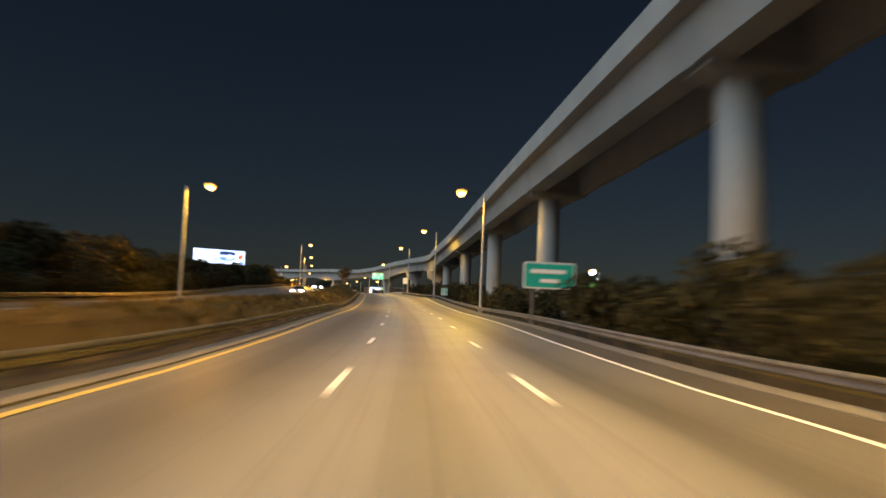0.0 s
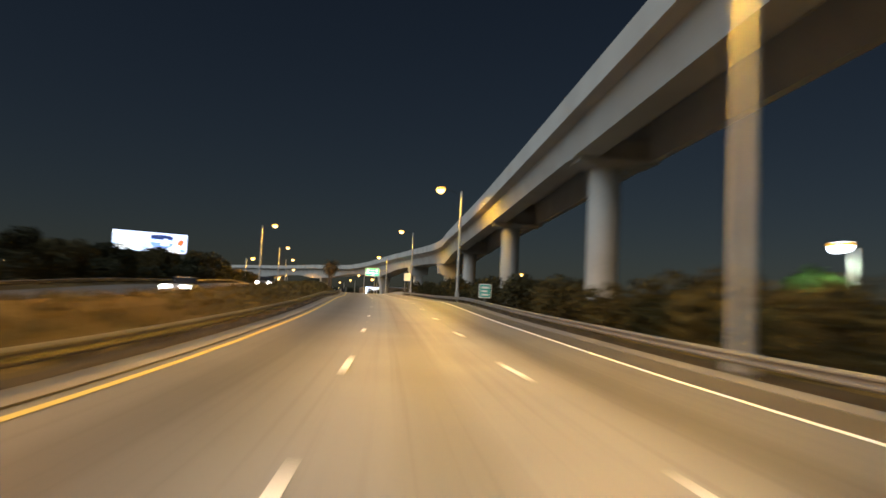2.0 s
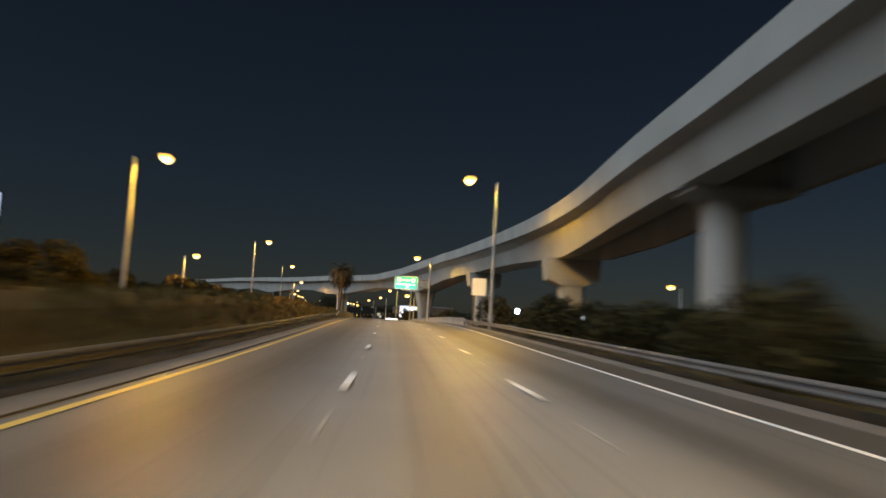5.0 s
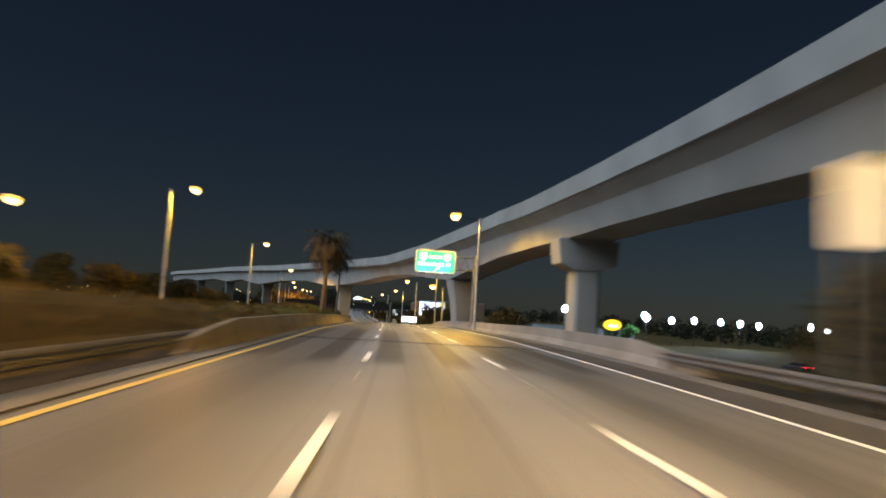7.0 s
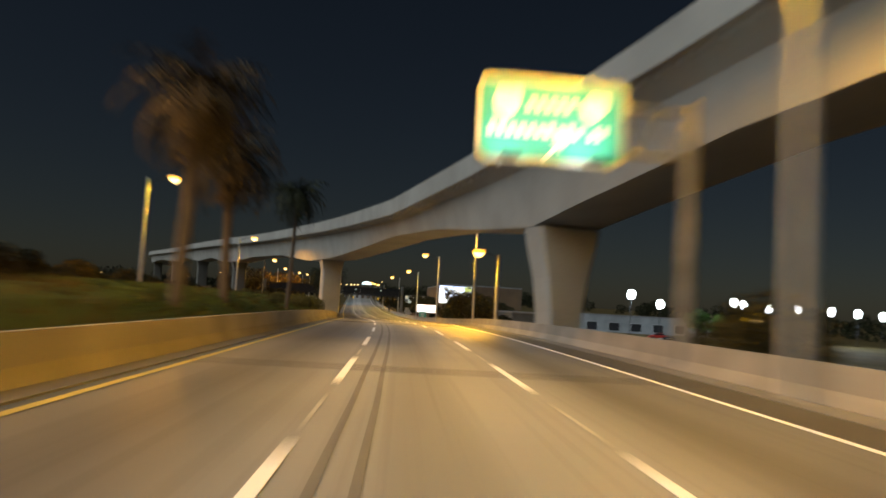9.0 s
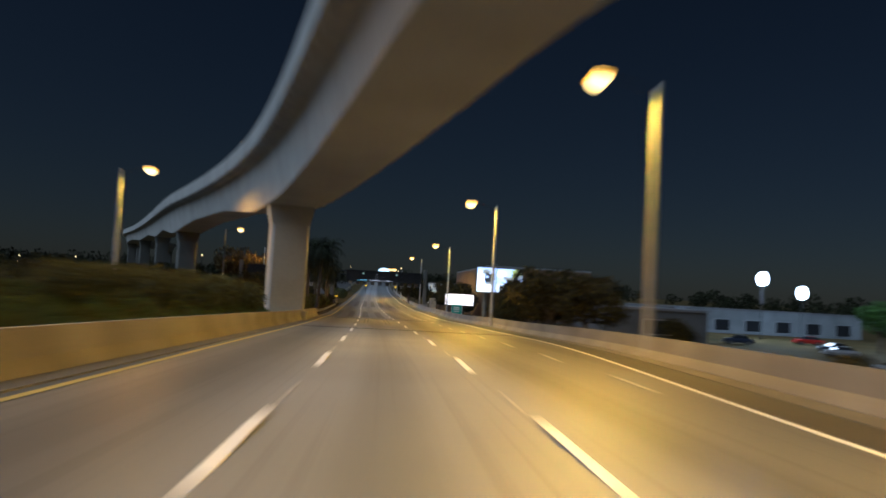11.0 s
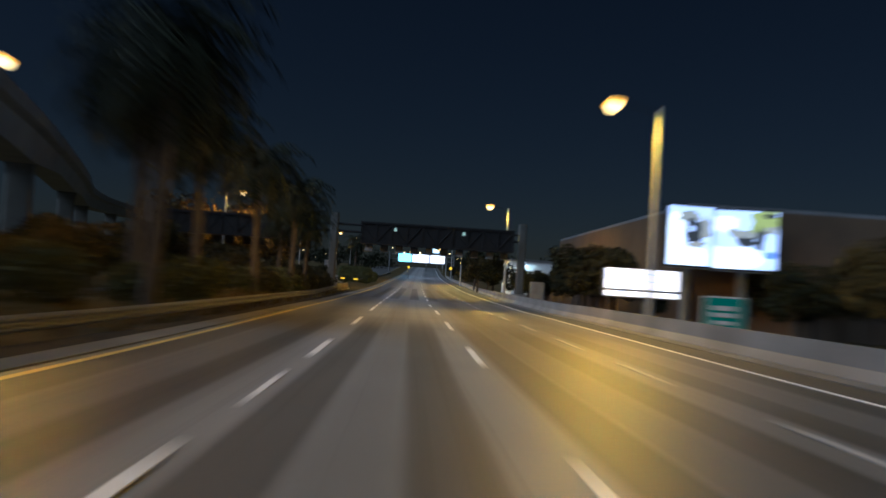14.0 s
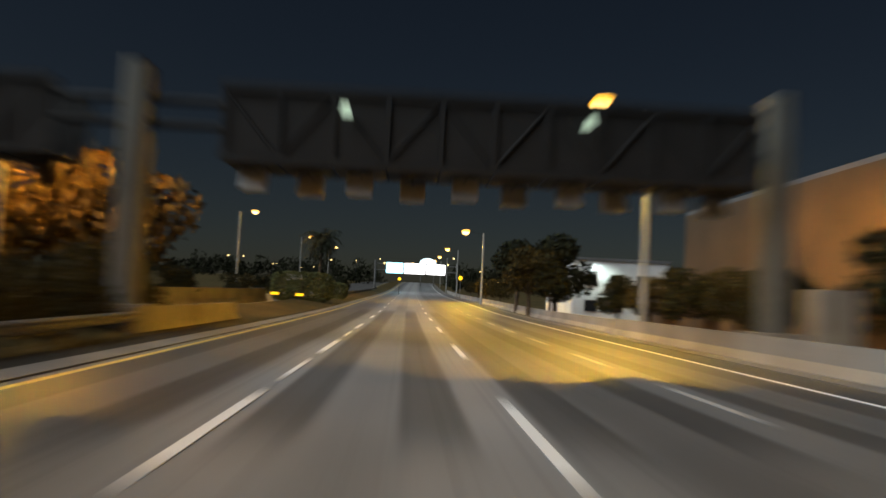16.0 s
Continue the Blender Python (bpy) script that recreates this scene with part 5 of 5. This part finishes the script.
# hedge on the median's back before the broad pier
for y in range(316, 382, 3):
    x, yy = beside(y, -8.2 - 0.7 * math.sin(y * 0.9))
    copy_thing(hedge, Matrix.Translation((x, yy, ground_z(x, yy) - 0.25)) @ Matrix.Rotation(y * 1.9, 4, "Z") @ Matrix.Scale(float(np.interp(y, (316, 340, 360, 380), (0.3, 0.45, 0.75, 0.8))) * (0.9 + 0.2 * rng.random()), 4))
# palms
palm_a = palm("palm_tree", 8.6, 54, 3.3, "tall palm with a shaggy crown and brown hanging fronds", True, FROND_DRY)
palm_a.matrix_world = pose(*on(293, -7.2, 0.4))
copy_thing(palm_a, pose(*on(302.5, -7.4, 0.2), 0, 0, 130) @ Matrix.Scale(0.96, 4))
palm_c = palm("palm_tree", 9.3, 46, 2.7, "slender palm with a small flat dark crown", False, FROND, 0.65)
palm_c.matrix_world = pose(*on(323, -6.9, 0.3))
palm_b = palm("palm_tree", 8.9, 52, 4.0, "tall palm with a full dark feathery crown", False)
palm_b.matrix_world = pose(*on(437, -6.6, 0.2))
for y, u, k, a in ((440.5, -8.4, 1.0, 70), (446, -9.6, 1.04, 20), (451, -9.0, 1.0, 130), (459, -7.6, 0.92, 200), (468.5, -6.9, 0.85, 260), (475, -6.9, 0.68, 300), (477.5, -9.6, 0.7, 30), (596, -13.0, 1.0, 10)):
    copy_thing(palm_b, pose(*on(y, u, 0.2), 0, 0, a) @ Matrix.Scale(k, 4))

# far woods along the horizon, both sides and ahead
bm = bmesh.new()
for k in range(320):
    if k < 120:
        x, y = -125 - 40 * rng.random(), 180 + k * 5.6
    elif k < 220:
        x, y = 210 + 40 * rng.random(), 240 + (k - 120) * 5.5
    else:
        x, y = -110 + (k - 220) * 3.2, 800 + 60 * rng.random()
        if abs(x - 28) < 16:
            x += 34
    h = 5 + 5 * rng.random()
    zb = ground_z(x, min(y, 1200)) if abs(x - 28) > 20 else 5
    lobes = [(x + rng.gauss(0, 2), y + rng.gauss(0, 2), zb + h * (0.3 + 0.3 * j), 3.6, 3.6, h * 0.32) for j in range(3)]
    leaves(bm, lobes, 210, 0.75)
sheet("far_woods", bm, LEAF, "dark distant belt of trees along the horizon", "trees", "stuff")

# leafy top growth of the clipped planting on the raised median
bm = bmesh.new()
for k in range(26000):
    y = 288 + 110 * rng.random()
    u = -5.7 - 4.6 * rng.random()
    p = on(y, u, left_rise(y, u) + 0.06 + 0.16 * rng.random())
    q = Euler((rng.gauss(0, 0.8), rng.gauss(0, 0.8), rng.random() * 6.3)).to_matrix()
    s2 = 0.05 + 0.06 * rng.random()
    bm.faces.new([bm.verts.new(p + q @ Vector(v)) for v in ((-s2, 0, 0), (0, -0.5 * s2, 0.02), (s2, 0, 0), (0, 0.5 * s2, 0.02))])
sheet("planting_leaves", bm, LEAF_PLANT, "low clipped green planting on the raised median", "planting", "stuff")

# grass tufts on the verges
bm = bmesh.new()
for k in range(9000):
    y = -8 + 500 * rng.random()
    u = -5.2 - 5.6 * rng.random() ** 1.3 if rng.random() < 0.8 else right_edge(y) + 1.6 + 3 * rng.random()
    d = left_rise(y, u) if u < 0 else right_fall(y, u - right_edge(y) - 1)
    p = on(y, u, d - 0.02)
    for j in range(3):
        a = rng.random() * 6.3
        s, hh = 0.05 + 0.05 * rng.random(), 0.14 + 0.26 * rng.random()
        o = Vector((rng.gauss(0, 0.12), rng.gauss(0, 0.12), 0))
        w = Vector((math.cos(a) * s, math.sin(a) * s, 0))
        bm.faces.new([bm.verts.new(q) for q in (p + o - w, p + o + w, p + o + Vector((rng.gauss(0, 0.06), rng.gauss(0, 0.06), hh)))])
sheet("verge_grass", bm, BLADE, "rough dry grass on the median and verge", "grass", "stuff")


# ---------------------------------------------------------------- buildings
def building(name, x0, x1, y0, y1, z0, z1, wall, label, roof_over=0.3):
    b = thing(name, Matrix(), label, "building")
    t = 0.3
    for nm, c, s in (("wall", ((x0 + x1) / 2, y0, (z0 + z1) / 2), (x1 - x0, t, z1 - z0)), ("wall", ((x0 + x1) / 2, y1, (z0 + z1) / 2), (x1 - x0, t, z1 - z0)),
                     ("wall", (x0, (y0 + y1) / 2, (z0 + z1) / 2), (t, y1 - y0 - t - 0.01, z1 - z0)), ("wall", (x1, (y0 + y1) / 2, (z0 + z1) / 2), (t, y1 - y0 - t - 0.01, z1 - z0))):
        bm = bmesh.new()
        box(bm, c, s)
        part(nm, bm, wall, b)
    bm = bmesh.new()
    box(bm, ((x0 + x1) / 2, (y0 + y1) / 2, z1 + 0.17), (x1 - x0 + 2 * roof_over, y1 - y0 + 2 * roof_over, 0.34), chamfer=0.05)
    part("roof", bm, ROOF, b)
    return b


def add_window(b, x, y, z, w, h, axis, pane, label=""):
    """A framed window set proud of a wall; axis x: the wall faces -x, axis y: it faces -y."""
    bm = bmesh.new()
    s = (0.1, w, h) if axis == "x" else (w, 0.1, h)
    box(bm, (x, y, z), s)
    f = part("window", bm, SIGN_BACK, b)
    bm = bmesh.new()
    c = (x - 0.06, y, z) if axis == "x" else (x, y - 0.06, z)
    s = (0.03, w - 0.16, h - 0.16) if axis == "x" else (w - 0.16, 0.03, h - 0.16)
    box(bm, c, s)
    part("pane", bm, pane, f, label)


long_b = building("warehouse", 54.4, 76, 475.5, 536, 0.6, 11.7, STUCCO, "long ochre stucco building beside the road under orange light", 0.04)
wl = thing("wall_lamp", pose(53.95, 506.5, 7.6), "orange sodium lamp box on the long ochre wall", "wall lamp")
bm = bmesh.new()
box(bm, (0, 0, 0), (0.5, 0.5, 0.3), chamfer=0.06)
part("housing", bm, STEEL, wl)
bm = bmesh.new()
box(bm, (-0.02, 0, -0.17), (0.36, 0.4, 0.04))
part("lens", bm, LENS_AMBER, wl, "glowing amber lens")
li = new("wall_light", bpy.data.lights.new("wall_light", "POINT"))
li.data.energy, li.data.color, li.data.shadow_soft_size = 420, (1.0, 0.45, 0.06), 0.15
li.matrix_world = Matrix.Translation((53.3, 506.5, 7.3))
white_b = building("building", 49.0, 60, 557, 574, 1.0, 8.6, WALL_WHITE, "small white building behind trees")
for z in (3.4, 6.4):
    for x in (51.0, 54.0, 57.0):
        add_window(white_b, x, 556.8, z, 1.5, 1.4, "y", GLASS)
wl = thing("wall_lamp", pose(51.6, 556.6, 8.0), "cold white lamp box on the white building's wall", "wall lamp")
bm = bmesh.new()
box(bm, (0, 0, 0), (0.5, 0.4, 0.3), chamfer=0.06)
part("housing", bm, STEEL, wl)
bm = bmesh.new()
box(bm, (0, -0.02, -0.17), (0.4, 0.3, 0.04))
part("lens", bm, LENS_FLOOD, wl, "glowing lens")
li = new("wall_light", bpy.data.lights.new("wall_light", "SPOT"))
li.data.energy, li.data.color, li.data.spot_size, li.data.spot_blend, li.data.shadow_soft_size = 220, (0.75, 1.0, 0.95), radians(150), 0.5, 0.2
li.matrix_world = look((51.6, 555.2, 8.3), (51.6, 556.8, 4.0))
shed = building("warehouse", 92, 132, 470, 500, -1.0, 5.6, WALL_PALE, "low pale shed behind the floodlit car park")
for k in range(6):
    add_window(shed, 95.5 + 6.5 * k, 469.8, 2.6, 3.2, 2.4, "y", GLASS)
shed2 = building("warehouse", 62, 76, 420, 440, -0.6, 5.2, WALL_GREY, "low grey shed near the ramp")
add_window(shed2, 69, 419.8, 3.0, 4.0, 2.0, "y", GLASS)
bm = bmesh.new()
for k in range(10):
    box(bm, (48.4, 481.5 + 5 * k, 2.4), (0.22, 4.96, 2.9))
box(bm, (48.4, 504, 3.9), (0.34, 50, 0.14))
sheet("boundary_wall", bm, STUCCO, "low ochre boundary wall with a coping before the long building", "wall")

# ---------------------------------------------------------------- floodlights of the car park
fl = thing("floodlight", Matrix(), "tall floodlight pole with dazzling cold lamps in the car park", "floodlight", "car park floodlights")
bm = bmesh.new()
tube(bm, [(0, 0, -0.5), (0, 0, 10.0)], [0.1, 0.06], 10)
part("pole", bm, DARK_STEEL, fl)
bm = bmesh.new()
box(bm, (0, 0, 9.95), (2.4, 0.12, 0.12))
part("crossbar", bm, DARK_STEEL, fl)
RIM = [(math.cos(a), math.sin(a)) for a in (k * math.pi / 8 for k in range(16))]
for x in (0.0,):
    bm = bmesh.new()
    loft(bm, [[(x + a * w, y, 10.05 + c * w) for a, c in RIM] for w, y in ((0.55, 0.4), (1.05, 0.12), (1.25, -0.12))])
    h2 = part("lamp_head", bm, POLE, fl)
    bm = bmesh.new()
    loft(bm, [[(x + a * w, y, 10.05 + c * w) for a, c in RIM] for w, y in ((1.22, -0.123), (1.1, -0.25), (0.6, -0.4))])
    part("lens", bm, LENS_FLOOD, h2, "dazzling white lens")
for i, (x, y, z) in enumerate(((98.0, 447, 11.4), (107, 450, 9.4), (122, 436, 9.9), (127.2, 450, 10.8), (137, 450, 9.6), (146.2, 452, 10.0), (156, 452, 10.0), (162.2, 450, 9.8), (168, 448, 9.4), (171, 424, 9.6), (196.6, 452, 9.4))):
    m = pose(x, y, z - 10.05, 0, 0, 20)
    if i:
        copy_thing(fl, m)
    else:
        fl.matrix_world = m
for x, y, z in ((98.0, 446, 11.0), (122, 435, 9.6), (160, 447, 9.6)):
    li = new("flood_light", bpy.data.lights.new("flood_light", "POINT"))
    li.data.energy, li.data.color, li.data.shadow_soft_size = 7500, (0.62, 0.8, 1.0), 0.6
    li.matrix_world = Matrix.Translation((x - 0.6, y - 1.6, z))


green = broadleaf("tree", 8.4, 4.0, 3000, 0.24, LEAF_GREEN, "green leafy tree lit by cold floodlights in the yard", "tree", "floodlit trees")
green.matrix_world = pose(108.4, 431, ground_z(108.4, 431))
copy_thing(green, pose(117.0, 438, ground_z(117.0, 438), 0, 0, 100) @ Matrix.Scale(0.85, 4))
copy_thing(green, pose(43.6, 102.5, ground_z(43.6, 102.5), 0, 0, 40) @ Matrix.Scale(0.72, 4))
yard = street_lamp("yard_lamp", 0.9, 6.6, LENS_FLOOD, "short pole lamp with a cold white head behind the viaduct", "")
yard.matrix_world = pose(43.2, 98.4, 7.3 - 6.6)
light_under(Vector((42.3, 98.4, 6.9)), 2500, (0.8, 1.0, 0.85), 150)


# ---------------------------------------------------------------- cars
def car(name, m, paint, label, beams=True, tails=False):
    """A saloon facing +y in its own space."""
    c = thing(name, m, label, "car")
    body = [(-2.2, 0.35, 0.62), (-2.15, 0.3, 0.85), (-1.2, 0.28, 0.95), (1.0, 0.28, 0.95), (2.0, 0.3, 0.82), (2.25, 0.35, 0.6)]
    bm = bmesh.new()
    loft(bm, [[(sx * w, y, z) for sx, w, z in ((1, 0.86, lo), (1, 0.92, (lo + hi) / 2), (1, 0.84, hi), (-1, 0.84, hi), (-1, 0.92, (lo + hi) / 2), (-1, 0.86, lo))] for y, lo, hi in body])
    part("body", bm, paint, c)
    bm = bmesh.new()
    loft(bm, [[(sx * w, y, z) for sx, w, z in ((1, 0.8, 0.93), (1, 0.62, top), (-1, 0.62, top), (-1, 0.8, 0.93))] for y, top in ((-1.7, 0.97), (-1.05, 1.38), (0.2, 1.42), (1.05, 0.97))])
    cab = part("cabin", bm, GLASS, c)
    bm = bmesh.new()
    box(bm, (0, -0.42, 1.425), (1.2, 1.25, 0.05), chamfer=0.1)
    part("roof", bm, paint, cab)
    for sx in (-1, 1):
        for y in (-1.35, 1.4):
            bm = bmesh.new()
            tube(bm, [(sx * 0.72, y, 0.32), (sx * 0.93, y, 0.32)], 0.32, 16)
            wheel = part("wheel", bm, RUBBER, c)
            bm = bmesh.new()
            tube(bm, [(sx * 0.931, y, 0.32), (sx * 0.945, y, 0.32)], 0.2, 12)
            part("rim", bm, STEEL, wheel)
        bm = bmesh.new()
        box(bm, (sx * 0.66, 2.16, 0.66), (0.52, 0.16, 0.34), chamfer=0.06)
        part("headlight", bm, HEADLIGHT if beams else GLASS, c, "headlight")
        bm = bmesh.new()
        box(bm, (sx * 0.7, -2.16, 0.75), (0.3, 0.1, 0.15), chamfer=0.03)
        part("tail_light", bm, TAIL if tails else GLASS, c, "tail light")
    return c


p = on(112, -13.2, opposite(112) + 0.01)
car("car", pose(*p, 0, 0, bearing(112) + 180), CAR_SILVER, "silver saloon with dazzling headlights on the opposite carriageway")
p = on(152, -13.0, opposite(152) + 0.01)
car("car", pose(*p, 0, 0, bearing(152) + 180), CAR_DARK, "dark saloon with dazzling headlights on the opposite carriageway")
p = on(232, -17.0, opposite(232) + 0.01)
car("car", pose(*p, 0, 0, bearing(232) + 180), CAR_DARK, "dark saloon with headlights lit on the opposite carriageway")
car("car", pose(100.5, 430, ground_z(100.5, 430), 0, 0, 80), CAR_DARK, "dark saloon parked in the floodlit car park", False)
car("car", pose(94, 312.2, ground_z(94, 312.2), 0, 0, 10), CAR_DARK, "dark saloon with red tail lights on the side street", False, True)
for x, y, a, paint, text in ((97.5, 424, 75, CAR_SILVER, "silver saloon parked under the floodlights"), (103.0, 441, 82, CAR_RED, "red saloon parked before the pale shed"),
                             (91.0, 404, 70, CAR_SILVER, "silver saloon parked at the edge of the floodlit yard"), (113.5, 420, 85, CAR_DARK, "dark saloon parked near the green tree"), (88.5, 436, 78, CAR_DARK, "dark saloon parked behind the ramp")):
    car("car", pose(x, y, ground_z(x, y), 0, 0, a), paint, text, False)
car("car", pose(84, 352, ground_z(84, 352), 0, 0, 60), CAR_SILVER, "silver saloon parked under the yellow sign", False)

# ---------------------------------------------------------------- small things
for x, y in ((15.2, 540.0), (17.9, 540.5), (20.1, 541.0)):
    z = ground_z(x, y)
    mk = thing("hazard_marker", pose(x, y, z), "small lit yellow hazard marker on a stub post", "marker", "hazard markers")
    bm = bmesh.new()
    box(bm, (0, 0, 0.35), (0.06, 0.06, 0.8))
    part("post", bm, STEEL, mk)
    bm = bmesh.new()
    box(bm, (0, -0.05, 0.62), (0.7, 0.03, 0.22), chamfer=0.01)
    part("plate", bm, CABINET_YELLOW, mk, "glowing yellow plate")
# distant lamps of the town
town = thing("distant_lamp", Matrix(), "tiny warm street lamp far off in the town", "street lamp", "distant town lamps")
bm = bmesh.new()
tube(bm, [(0, 0, -0.5), (0, 0, 7.5)], 0.1, 6)
part("pole", bm, DARK_STEEL, town)
bm = bmesh.new()
bmesh.ops.create_icosphere(bm, subdivisions=1, radius=0.26, matrix=Matrix.Translation((0, 0, 7.7)))
part("globe", bm, LENS_WARM, town, "glowing globe")
for i in range(48):
    if i < 24:
        x, y = -150 + 130 * rng.random(), 380 + 340 * rng.random()
    else:
        x, y = -60 + (i - 24) * 6.5 + 4 * rng.random(), 780 + 60 * rng.random()
        if abs(x - 30) < 13:
            x += 30
    m = pose(x, y, ground_z(x, y) + 0.3 + 4.0 * rng.random() ** 3) @ Matrix.Scale(0.5 + 0.9 * rng.random() ** 2, 4)
    if i:
        copy_thing(town, m)
    else:
        town.matrix_world = m
# bright lamps on the far crest behind the sign bridge
crest_lamp = thing("crest_lamp", Matrix(), "bright white area lamp on a tall pole at the far crest", "street lamp", "lamps on the far crest")
bm = bmesh.new()
tube(bm, [(0, 0, -9.0), (0, 0, 0.2)], 0.14, 8)
part("pole", bm, DARK_STEEL, crest_lamp)
bm = bmesh.new()
bmesh.ops.create_icosphere(bm, subdivisions=2, radius=0.75)
part("globe", bm, LENS_WARM, crest_lamp, "dazzling globe")
for i, (x, z, k) in enumerate(((17.8, 15.4, 0.6), (21.6, 15.5, 0.7), (24.6, 15.6, 0.9), (26.8, 15.7, 0.8), (29.0, 15.8, 0.9), (34.6, 16.9, 1.2), (45.0, 18.6, 0.55))):
    m = pose(x, 764, z) @ Matrix.Scale(k, 4)
    if i:
        copy_thing(crest_lamp, m)
    else:
        crest_lamp.matrix_world = m
canopy = thing("lit_canopy", pose(34.9, 768, 16.4), "glowing white arched canopy roof on the far crest", "canopy")
bm = bmesh.new()
loft(bm, [[(3.3 * math.cos(a), yy, 2.0 * math.sin(a)) for a in (math.pi * j / 10 for j in range(11))] for yy in (0, 3)])
part("roof", bm, CABINET_COOL, canopy, "glowing arched roof")
for x in (-2.6, 2.6):
    bm = bmesh.new()
    tube(bm, [(x, 1.5, -9.0), (x, 1.5, 0.1)], 0.15, 8)
    part("post", bm, STEEL, canopy)
# amber beacons beside the road far ahead
for i, (x, y, h) in enumerate(((26.9, 640, 3.2), (38.4, 600, 3.6))):
    bc = thing("beacon", pose(x, y, ground_z(x, y) if i else float(np.interp(y, dense[:, 0], dense[:, 2]))), "amber warning beacon on a slim post beside the road", "beacon", "amber beacons")
    bm = bmesh.new()
    tube(bm, [(0, 0, -0.3), (0, 0, h)], 0.06, 8)
    part("post", bm, STEEL, bc)
    bm = bmesh.new()
    tube(bm, [(0, -0.15, h + 0.3), (0, 0.05, h + 0.3)], 0.36, 14)
    part("lens", bm, CABINET_YELLOW, bc, "glowing amber lens")
